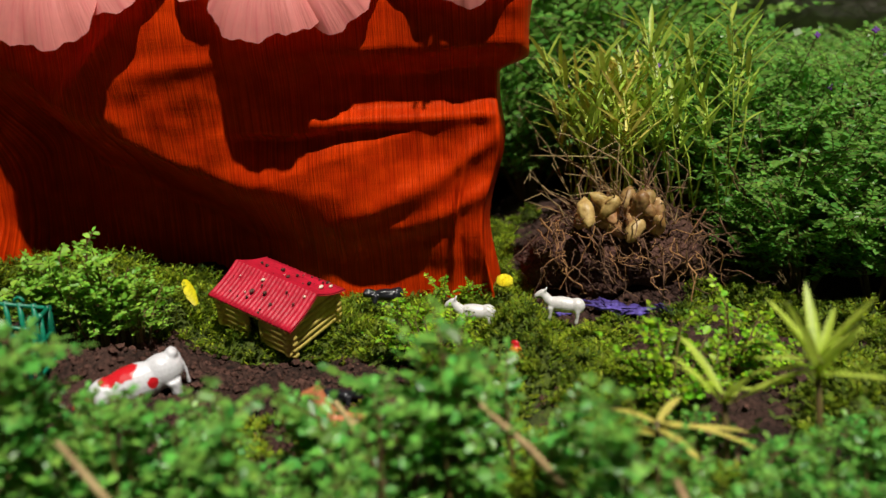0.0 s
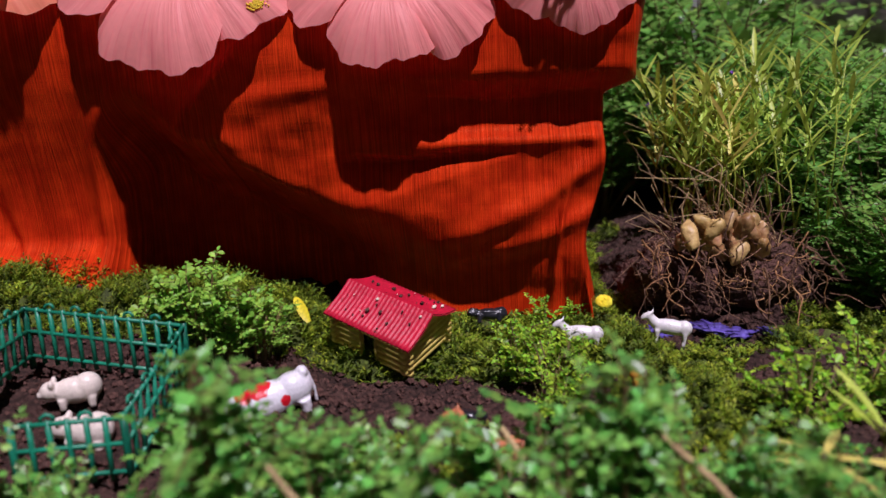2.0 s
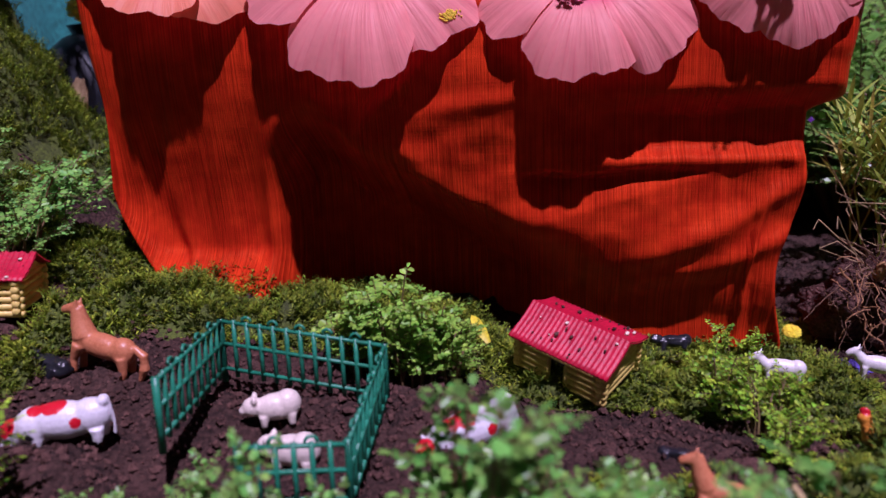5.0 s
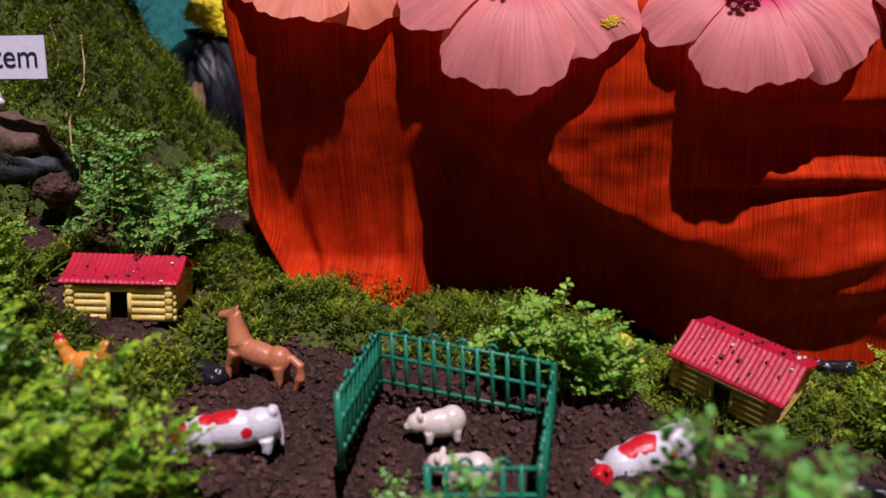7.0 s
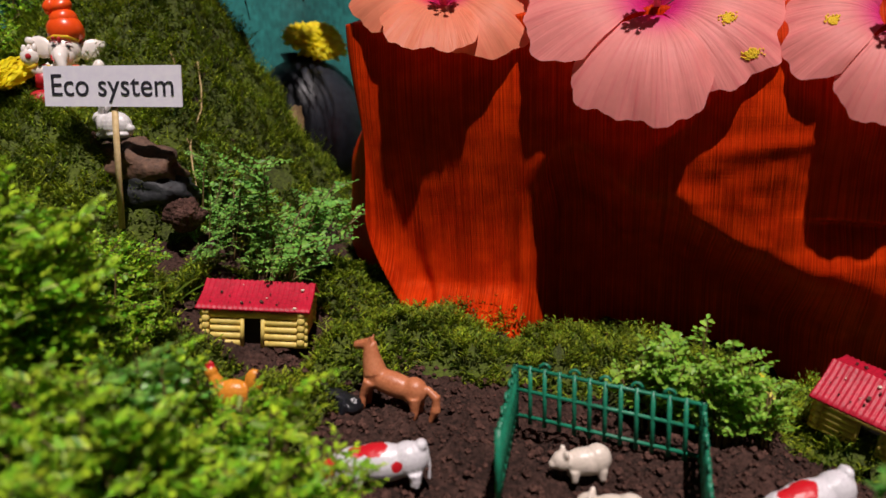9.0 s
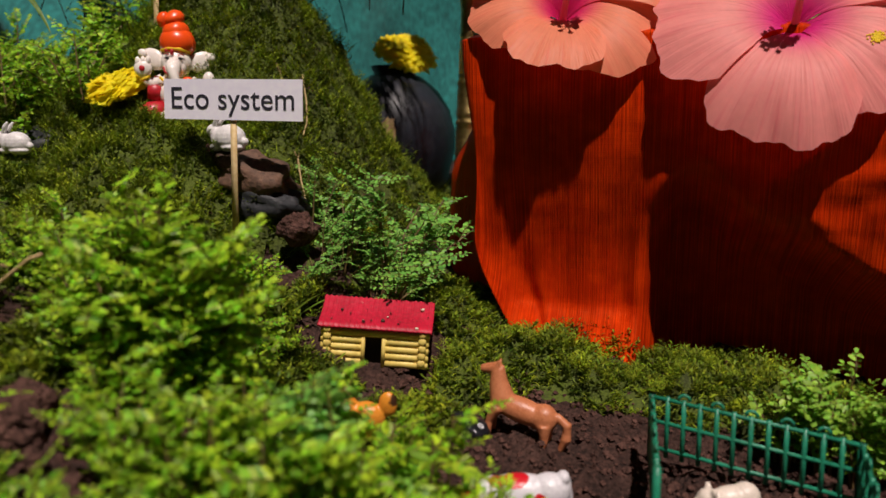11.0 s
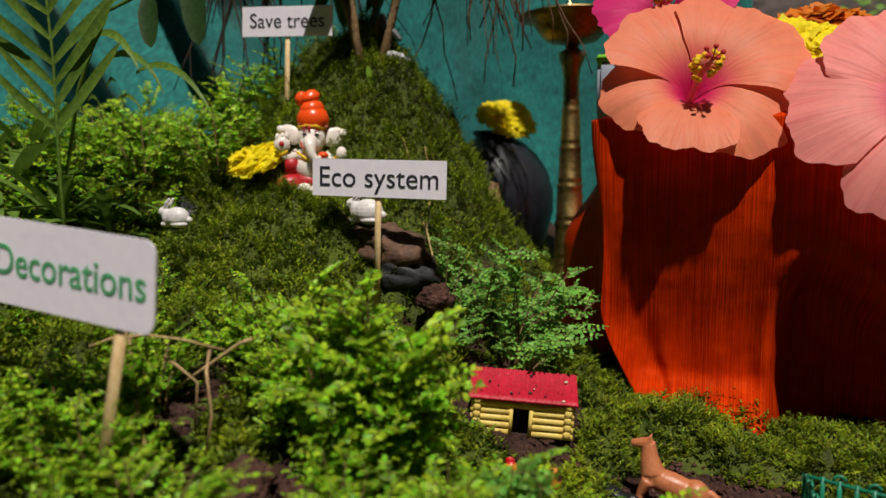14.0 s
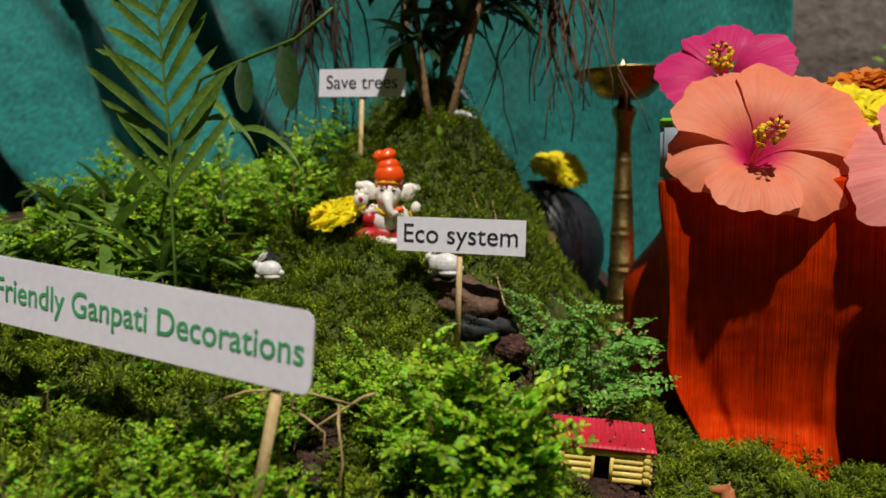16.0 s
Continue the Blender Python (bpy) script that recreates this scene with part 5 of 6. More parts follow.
for x, y, top in ((-0.014, 0.238, 0.058), (-0.004, 0.228, 0.052), (-0.222, 0.210, 0.038), (-0.196, 0.206, 0.036), (-0.248, 0.238, 0.036), (-0.136, 0.212, 0.046), (-0.176, 0.204, 0.034), (-0.108, 0.214, 0.046), (-0.035, 0.200, 0.044), (-0.085, 0.240, 0.048),
                  (0.020, 0.225, 0.046), (0.055, 0.200, 0.046), (0.010, 0.262, 0.030), (0.150, 0.215, 0.030), (0.175, 0.245, 0.030), (0.088, 0.225, 0.022), (-0.070, 0.200, 0.050),
                  (0.045, 0.245, 0.030), (0.120, 0.205, 0.026), (0.118, 0.228, 0.018), (0.138, 0.232, 0.016), (0.104, 0.232, 0.014), (-0.296, 0.240, 0.010), (-0.408, 0.233, 0.080), (-0.432, 0.245, 0.080), (-0.380, 0.215, 0.062)):
    reach(OPEN, 0.090, x, y, top)
patch(OPENLOW, -0.165, 0.02, 0.185, 0.27, 0.042, 0.80, 0.55, skip=((-0.06, 0.28, 0.045), (-0.06, 0.235, 0.026), (-0.155, 0.255, 0.03)))
patch(OPENLOW, 0.02, 0.20, 0.180, 0.255, 0.042, 0.85, 0.75, skip=((0.118, 0.25, 0.012),))
patch(SMALL, -0.16, 0.16, 0.275, 0.33, 0.048, 0.60, 0.35, skip=((-0.055, 0.318, 0.02), (0.02, 0.33, 0.04)))
patch(OPENLOW, -0.40, -0.17, 0.175, 0.22, 0.042, 0.85, 0.75, skip=((-0.315, 0.205, 0.03),))
patch(OPENLOW, -0.41, -0.17, 0.215, 0.255, 0.044, 0.66, 0.55, skip=((-0.335, 0.255, 0.034), (-0.215, 0.262, 0.026)))
patch(TALL, -0.66, -0.41, 0.145, 0.24, 0.042, 0.66, 0.60, skip=((-0.46, 0.2, 0.055), (-0.50, 0.19, 0.04), (-0.515, 0.225, 0.042)))
patch(SMALL, -0.68, -0.42, 0.14, 0.26, 0.040, 0.52, 0.75, skip=((-0.515, 0.22, 0.036), (-0.59, 0.23, 0.03)))
patch(TALL, -0.63, -0.53, 0.24, 0.345, 0.048, 0.66, 0.45)
patch(SMALL, -0.52, -0.46, 0.25, 0.30, 0.036, 0.62, 0.9)
patch(SMALL, -0.475, -0.42, 0.250, 0.290, 0.034, 0.50, 0.8, skip=((-0.456, 0.337, 0.024), (-0.452, 0.31, 0.02)))
patch(SMALL, -0.82, -0.62, 0.12, 0.36, 0.055, 0.62, 0.5)
for x, y, s in ((-0.552, 0.385, 0.62), (-0.538, 0.378, 0.5), (-0.535, 0.352, 0.6), (-0.515, 0.345, 0.45), (-0.555, 0.360, 0.7), (-0.512, 0.325, 0.6), (-0.535, 0.320, 0.7), (-0.568, 0.395, 0.5)):
    grow(SMALL, x, y, s * 1.15)
for x, y, s in ((-0.316, 0.258, 0.5), (-0.296, 0.235, 0.6), (-0.278, 0.250, 0.5), (-0.330, 0.228, 0.6), (-0.385, 0.195, 0.85), (-0.402, 0.203, 0.8), (-0.272, 0.262, 0.5), (-0.246, 0.264, 0.56), (-0.445, 0.245, 0.75)):
    grow(OPENLOW, x, y, s)
for x, y, top in ((-0.510, 0.270, 0.166), (-0.499, 0.266, 0.148), (-0.494, 0.250, 0.126), (-0.542, 0.274, 0.148), (-0.530, 0.286, 0.150), (-0.500, 0.256, 0.140), (-0.520, 0.262, 0.142), (-0.498, 0.277, 0.140), (-0.510, 0.245, 0.132), (-0.530, 0.272, 0.128), (-0.548, 0.290, 0.120), (-0.480, 0.256, 0.078), (-0.450, 0.205, 0.092), (-0.470, 0.190, 0.100), (-0.428, 0.195, 0.085), (-0.492, 0.205, 0.104), (-0.449, 0.200, 0.100), (-0.425, 0.206, 0.092), (-0.447, 0.282, 0.046), (-0.466, 0.278, 0.050), (-0.434, 0.256, 0.080), (-0.408, 0.252, 0.086), (-0.384, 0.242, 0.074), (-0.366, 0.246, 0.054), (-0.350, 0.238, 0.044), (-0.418, 0.275, 0.058), (-0.400, 0.228, 0.080), (-0.408, 0.212, 0.084), (-0.436, 0.215, 0.094), (-0.458, 0.236, 0.088), (-0.388, 0.236, 0.058), (-0.372, 0.212, 0.052), (-0.352, 0.198, 0.040), (-0.395, 0.252, 0.046), (-0.330, 0.200, 0.024), (-0.402, 0.205, 0.066), (-0.362, 0.240, 0.016), (-0.612, 0.172, 0.088), (-0.636, 0.165, 0.110), (-0.655, 0.190, 0.120), (-0.622, 0.146, 0.082), (-0.675, 0.165, 0.116), (-0.640, 0.215, 0.122)):
    reach(BANK, 0.090, x, y, top)
# beside the pen, the cabins and the box
for x, y, top in ((-0.218, 0.412, 0.076), (-0.196, 0.406, 0.066), (-0.238, 0.418, 0.054), (-0.205, 0.400, 0.050), (-0.180, 0.404, 0.054)):
    reach(PALE, 0.075, x, y, top, label="bright green fine-leaved bushy plant behind the pen")
for x, y, top in ((-0.520, 0.462, 0.150), (-0.498, 0.468, 0.162), (-0.546, 0.468, 0.160), (-0.494, 0.452, 0.120), (-0.530, 0.444, 0.125), (-0.484, 0.456, 0.100), (-0.565, 0.492, 0.165), (-0.488, 0.472, 0.150)):
    reach(ARCH, 0.100, x, y, top, lean=(0, 4), label="bluish green plant with fine arching sprays beside the box")
for x, y, s in ((-0.03, 0.425, 0.6), (-0.015, 0.39, 0.7), (0.0, 0.505, 0.6), (0.10, 0.33, 0.8), (0.14, 0.36, 0.8), (-0.012, 0.36, 0.6)):
    grow(SMALL, x, y, s)
# left and behind the mound
patch(TALL, -1.00, -0.76, 0.50, 0.72, 0.055, 1.0, 0.9)
patch(SMALL, -1.05, -0.80, 0.30, 0.50, 0.06, 1.1, 0.9)
# the tall bush beyond the box's end
for x, y, s in ((0.245, 0.505, 0.80), (0.285, 0.480, 0.85), (0.320, 0.465, 0.85), (0.245, 0.545, 1.05), (0.310, 0.540, 1.05), (0.360, 0.500, 1.0)):
    grow(RBUSH, x, y, s, lean=(-6, 0), label="bushy plant with tiny glossy green leaves on thin stems", name="bush", group="bushes")
for i in range(34):
    x, y = prng.uniform(0.19, 0.62), prng.uniform(0.60, 0.95)
    grow(BUSH, x, y, prng.uniform(0.95, 1.3), label="dense fine-leaved bush beyond the box", name="bush", group="bushes")
for i in range(11):
    x, y = prng.uniform(-0.08, 0.32), prng.uniform(0.86, 1.2)
    grow(BUSH, x, y, prng.uniform(1.3, 2.0), label="dense fine-leaved bush before the wall", name="bush", group="bushes")
for x, y, s in ((0.0, 1.30, 4.4), (0.22, 1.30, 4.0)):
    grow(BUSH, x, y, s, label="tall dense leafy shrub before the wall", name="bush", group="bushes")
for i in range(7):
    x, y = prng.uniform(0.3, 1.1), prng.uniform(0.85, 1.3)
    grow(BUSH, x, y, prng.uniform(1.2, 1.6), label="dense fine-leaved bush before the wall", name="bush", group="bushes")


# ---- strap-leaved plants ----
def blade(b, base, d, L, W, droop, seg=7, mat=0, face=(0, 0, 1)):
    """A long narrow leaf that bends over under its weight."""
    d = Vector(d).normalized()
    side = d.cross(Vector(face))
    side = side.normalized() if side.length > 1e-4 else Vector((1, 0, 0))
    vs = []
    p = Vector(base)
    for i in range(seg + 1):
        u = i / seg
        w = W * (0.55 + 0.9 * u) * (1 - u) ** 0.55 if u > 0.3 else W * (0.4 + 1.4 * u) * 0.8
        n = side.cross(d)
        vs += [p + side * w + n * w * 0.3, p, p - side * w + n * w * 0.3]
        d = (d + Vector((0, 0, -droop / seg))).normalized()
        p = p + d * L / seg
    b.add(vs, [(3 * i + j, 3 * i + j + 1, 3 * i + j + 4, 3 * i + j + 3) for i in range(seg) for j in (0, 1)], mat)


def rosette(x, y, n, L, W, label, mat=GRASS, seed=0, z=None, droop=0.8, rise=(0.3, 1.3), stalk=0.0):
    r = random.Random(seed)
    t = thing("strap_leaved_plant", pose(x, y, (ground_at(x, y) - 0.002) if z is None else z), label, "plant", "strap-leaved plants")
    if stalk:
        part("stem", Build().tube([(0, 0, -0.003), (0.002, 0, stalk * 0.5), (0, 0, stalk)], [0.0016, 0.0013, 0.001], sides=6), STEM, t)
    for i in range(n):
        a = i * 2.399 + r.uniform(-0.3, 0.3)
        b = Build()
        blade(b, (0, 0, stalk * r.uniform(0.85, 1.0)), (math.cos(a), math.sin(a), r.uniform(*rise)), L * r.uniform(0.7, 1.1), W * r.uniform(0.8, 1.1), droop * r.uniform(0.6, 1.3))
        part("blade", b, mat, t)
    return t


rosette(0.126, 0.245, 20, 0.031, 0.0026, "bright yellow-green spiky young plant in the moss", LIMELEAF, seed=1, stalk=0.058, rise=(-0.3, 1.8), droop=0.12)
rosette(0.100, 0.262, 7, 0.028, 0.0027, "yellowing spiky young plant", LIMELEAF, seed=2, stalk=0.040, rise=(0.1, 1.6), droop=0.4)
rosette(0.070, 0.245, 7, 0.034, 0.0024, "low yellow-green strap-leaved seedling", YGRASS, seed=3, stalk=0.040, rise=(-0.1, 0.5), droop=0.4)
for i in (0, 4, 7):
    rosette(-0.535 + 0.012 * (i % 3), 0.372 + 0.013 * (i // 3), 2, 0.030, 0.0034, "pale green broad-bladed seedling by the cabin", LEAF_PALE, seed=30 + i, droop=0.5)

# the leafy clump with tubers and dry stalks beyond the box's end
q = random.Random(3)
clump = thing("tuber_clump", pose(0.125, 0.525, 0.006), "uprooted clump with pale tubers, hanging roots and dry stalks", "plant clump")
for i in range(24):
    x, y, z = q.uniform(-0.034, 0.024), q.uniform(-0.032, -0.006), q.uniform(0.025, 0.045)
    s = q.uniform(0.8, 1.15)
    part("tuber", Build().blob((x, y, z), (0.0052 * s, 0.0050 * s, 0.0098 * s), 0, Euler((q.uniform(-.9, .6), q.uniform(-.8, .8), 0)).to_quaternion(), seg=14, rings=10, rough=0.18, seed=i), BULB, clump)
part("root_ball", Build().blob((-0.006, 0.016, 0.002), (0.064, 0.034, 0.034), rough=0.35, seed=2, seg=34, rings=22), CLOD, clump, "dark crumbly soil held by roots")
for i in range(150):
    p = Vector((q.uniform(-0.066, 0.060), q.uniform(-0.040, 0.0), q.uniform(-0.004, 0.038)))
    hanging = i % 8 == 0
    pts = [p]
    d = Vector((q.uniform(-1, 1), q.uniform(-0.9, 0.0), -1.2 if hanging else q.uniform(-0.9, 0.4)))
    for k in range(8):
        d = (d + Vector((q.uniform(-1, 1), q.uniform(-.8, .6), q.uniform(-.9, .7) - (0.5 if hanging else 0.0)))).normalized()
        p = p + d * (q.uniform(0.004, 0.008) if hanging else q.uniform(0.0025, 0.0055))
        pts.append(Vector((p.x, p.y, max(p.z, -0.020))))
    w = q.uniform(0.0003, 0.0007) * (1.5 if hanging else 1.0)
    rt = Build().tube(pts, [w * (1 - 0.08 * k) for k in range(9)], sides=4, cap=False)
    part("root", rt, FIBRE if i % 3 == 0 else ROOT, clump)
for i in range(90):
    thatch = i >= 24
    a = q.uniform(-1.6, 0.9) if thatch else q.uniform(-2.3, 0.2)
    st = Build()
    p0 = Vector((q.uniform(-0.040, 0.035), q.uniform(-0.020, 0.02), q.uniform(0.015, 0.04)))
    L = q.uniform(0.020, 0.050) if thatch else q.uniform(0.05, 0.115)
    d = Vector((math.sin(a) * 0.8, q.uniform(-0.5, 0.3), q.uniform(0.4, 1.2))).normalized()
    e = p0 + d * L
    c1 = p0.lerp(e, 0.4) + Vector((q.uniform(-.012, .012), q.uniform(-.01, .006), q.uniform(0, .016))) * (L / 0.09)
    c2 = p0.lerp(e, 0.75) + Vector((q.uniform(-.016, .016), q.uniform(-.012, .006), q.uniform(-.006, .014))) * (L / 0.09)
    st.tube([p0, c1, c2, e + Vector((0, -0.006, q.uniform(-0.02, 0.0))) * (L / 0.09)], [0.0006, 0.0005, 0.0003, 0.0002], sides=4, cap=False)
    part("dry_stalk", st, ROOT if thatch and i % 2 else TWIG, clump)
for i in range(40):
    base = Vector((q.uniform(-0.030, 0.085), q.uniform(0.0, 0.06), 0.03))
    a = q.uniform(-0.55, 0.45)
    H = q.uniform(0.065, 0.145)
    tip = base + Vector((math.sin(a) * H * 0.6, q.uniform(-.025, .02), H))
    sh = part("shoot", Build().tube([base, base.lerp(tip, 0.5) + Vector((0.004, 0, 0)), tip], [0.0008, 0.0006, 0.0004], sides=5), GRASS, clump)
    lv = Build()
    n = q.randint(9, 13)
    for k in range(n):
        u = 0.50 + 0.50 * (k + q.random() * 0.5) / n
        aa = k * 2.4 + q.uniform(-0.4, 0.4)
        blade(lv, base.lerp(tip, u), (math.cos(aa), math.sin(aa), q.uniform(0.5, 1.8)), q.uniform(0.020, 0.040), q.uniform(0.0018, 0.0030), q.uniform(0.1, 0.5), seg=4)
    part("needle_leaves", lv, YGRASS if (i % 3 == 0 and base.x < 0.03) else GRASS, sh)
# fallen violet scraps, small flowers
for x, y, r, turn in ((0.072, 0.494, (0.006, 0.008, 0.002), 30), (0.104, 0.484, (0.014, 0.006, 0.0022), -8), (0.124, 0.488, (0.011, 0.006, 0.002), 15), (0.146, 0.486, (0.009, 0.004, 0.002), -30)):
    sc = Build().blob((0, 0, 0), r, rough=1.1, seed=int(x * 999), seg=28, rings=16)
    tagged(part("petal_scrap", sc, PURPLE, m=pose(x, y, ground_at(x, y) + 0.0035, 8, 6, turn)), "crumpled violet petals lying on the soil", "petals", "violet scraps")
for i in range(16):
    x, y = q.uniform(0.10, 0.50), q.uniform(0.56, 0.80)
    z = ground_base(x, y) + q.uniform(0.10, 0.17)
    f = thing("violet_flower", pose(x, y, z, q.uniform(40, 90), 0, q.uniform(-40, 40)), "tiny violet flower among the leaves", "flower", "violet flowers")
    for k in range(4):
        part("petal", Build().blob((0.0014, 0, 0), (0.0016, 0.0012, 0.0005), seg=8, rings=6), VIOLET, f, m=pose(0, 0, 0, 0, 0, 90 * k))
    part("stalk", Build().tube([(0, 0, 0), (0, -0.02, -0.03)], 0.0004, sides=4), STEM, f)


def fallen_petal(m, L, W, label):
    b = Build()
    blade(b, (0, 0, 0), (0, 0.9, 1), L * 1.2, W, 0.4, seg=8, face=(0, -1, 0.6))
    tagged(part("fallen_petal", b, YPETAL, m=m), label, "petal", "fallen petals")


fallen_petal(pose(-0.163, 0.452, 0.006, 0, -24, 20), 0.020, 0.0050, "long yellow petal stuck in the moss")
fallen_petal(pose(-0.130, 0.47, 0.0, 0, 20, 0), 0.006, 0.002, "small yellow petal in the moss")
marigold(pose(0.037, 0.512, -0.004, 30, 0, 0), 0.0052, MARIGOLD, "small yellow blossom on the moss by the box", 8)

# ---- fern, broad leaves and tree behind ----
def frond(t, base, path, n, L, W, name="frond", mat=FERN):
    """A stalk with paired leaflets."""
    pts = [Vector(p) + Vector(base) for p in path]

    def at(u):
        f = u * (len(pts) - 1)
        i = min(int(f), len(pts) - 2)
        return pts[i].lerp(pts[i + 1], f - i)
    st = part(name, Build().tube(pts, [0.0015 * (1 - 0.7 * i / len(pts)) for i in range(len(pts))], sides=6), FERN, t)
    for k in range(n):
        u = 0.34 + 0.66 * k / n
        p = at(u)
        d = (at(min(1, u + 0.05)) - at(u - 0.05)).normalized()
        side = d.cross(Vector((0.1, -1, 0.1))).normalized()
        ll = L * (0.70 + 0.45 * math.sin(u * 3.0))
        for s in (-1, 1):
            b = Build()
            blade(b, p, side * s + d * rng.uniform(0.85, 1.35) + Vector((0, rng.uniform(-.35, .2), 0)), ll * rng.uniform(0.8, 1.12), W * rng.uniform(0.85, 1.1), rng.uniform(-0.25, 0.35), seg=8, face=(0.1 + 0.5 * s, -0.9, 0.45))
            part("leaflet", b, mat, st)
    return st


fern = thing("fern", pose(-0.762, 0.318, ground_base(-0.762, 0.318)), "upright fern with paired narrow leaflets before the teal cloth", "fern")
frond(fern, (0, 0, 0), [(0.01, 0, 0), (0.006, 0, 0.09), (0.0, 0.005, 0.16), (-0.012, 0.01, 0.24), (-0.022, 0.01, 0.31)], 13, 0.062, 0.0050)
for i in range(26):
    x, y = rng.uniform(-1.02, -0.80), rng.uniform(0.30, 0.46)
    rosette(x, y, 6, rng.uniform(0.06, 0.095), 0.0078, "olive strap leaves in a loose tuft before the cloth", FERN, seed=60 + i, droop=rng.uniform(0.7, 1.6), rise=(0.5, 1.8), stalk=rng.uniform(0.01, 0.04))

tree = thing("little_tree", pose(-0.664, 0.582, 0.276), "small branching tree with dark narrow leaves on the mound", "tree")
q = random.Random(17)
tips = []
for i, (dx, dy, H) in enumerate(((-0.035, 0.0, 0.25), (0.0, 0.012, 0.28), (0.045, 0.0, 0.26), (-0.015, -0.01, 0.22), (0.028, 0.01, 0.22))):
    base = Vector((dx * 0.12, dy * 0.2, 0))
    pts = [base, base + Vector((dx * 0.35, dy, H * 0.22)), base + Vector((dx * 0.9, dy, H * 0.55)), base + Vector((dx * 1.7, dy * 2, H))]
    limb = part("limb", Build().tube(pts, [0.0048, 0.0036, 0.0027, 0.0014], sides=8), BARK, tree)
    for k in range(8):
        u = q.uniform(0.56, 1.0)
        f = u * 3
        j = min(int(f), 2)
        p = pts[j].lerp(pts[j + 1], f - j)
        a = q.uniform(0, 6.28)
        d = Vector((math.cos(a), math.sin(a) * 0.7, q.uniform(-0.3, 0.8)))
        lv = Build()
        for s in range(4):
            dd = d + Vector((q.uniform(-.8, .8), q.uniform(-.6, .6), q.uniform(-.6, .5)))
            blade(lv, p + d.normalized() * 0.012, dd, q.uniform(0.045, 0.07), 0.0095, 0.6, seg=6)
        lv.tube([p, p + d.normalized() * 0.014], 0.0008, sides=4)
        part("leafy_twig", lv, TREELEAF, limb)

# aerial roots hanging before the cloth
def hanging_roots(x, y, ztop, n, spread, L, mat, label, seed):
    r = random.Random(seed)
    t = thing("hanging_roots", pose(x, y, ztop), label, "roots", "hanging roots")
    for i in range(n):
        p = Vector((r.gauss(0, spread), r.gauss(0, 0.012), 0))
        pts = [p]
        d = Vector((r.uniform(-.12, .12), 0, -1))
        m = 9
        ll = L * r.uniform(0.45, 1.0)
        for k in range(m):
            d = (d + Vector((r.uniform(-.42, .42), r.uniform(-.2, .2), -0.3))).normalized()
            p = p + d * ll / m
            pts.append(p)
        w = r.uniform(0.0010, 0.0030)
        part("root_strand", Build().tube(pts, [w * (1 - 0.75 * k / m) for k in range(m + 1)], sides=4), mat, t)
    return t


DARKROOT = material("dark_root", (0.05, 0.03, 0.02), 0.8, (0.02, 0.013, 0.01), 60)
hanging_roots(-0.806, 0.60, 0.51, 34, 0.016, 0.27, DARKROOT, "dark hair-like roots hanging before the teal cloth", 1)
hanging_roots(-0.558, 0.62, 0.52, 48, 0.011, 0.25, ROOT, "brown fibrous roots hanging before the teal cloth", 2)
hanging_roots(-0.72, 0.66, 0.50, 6, 0.030, 0.24, DARKROOT, "sparse dark roots hanging before the teal cloth", 3)
vine = thing("vine_stem", pose(-0.815, 0.42, 0.290), "green vine stem with drooping leaves before the cloth", "vine")
part("stem", Build().tube([(-0.05, 0, -0.10), (-0.03, 0, -0.02), (0.0, 0, 0.038), (0.04, 0, 0.050), (0.095, 0, 0.064), (0.13, 0, 0.085)], 0.0016, sides=6), FERN, vine)
for x, z, d, L, W, dr in ((-0.01, 0.02, (1, -0.3, 0.35), 0.075, 0.006, 1.6), (0.0, 0.0, (1, -0.2, 0.6), 0.085, 0.006, 1.9), (0.03, -0.01, (1, -0.2, 0.5), 0.105, 0.0055, 1.8), (0.045, 0.05, (0.2, -0.2, -1), 0.045, 0.012, 0.1),
                          (0.085, 0.06, (0.2, -0.1, -1), 0.055, 0.014, 0.1), (-0.02, -0.03, (0.8, -0.4, 0.8), 0.05, 0.004, 2.8), (0.0, -0.02, (0.7, -0.4, 0.9), 0.06, 0.004, 3.0), (0.01, -0.03, (0.9, -0.2, 0.7), 0.05, 0.004, 2.6)):
    b = Build()
    blade(b, (x, 0, z), d, L, W, dr, seg=12, face=(0.1, -0.8, 0.5))
    part("leaf", b, TREELEAF if W > 0.01 else FERN, vine)

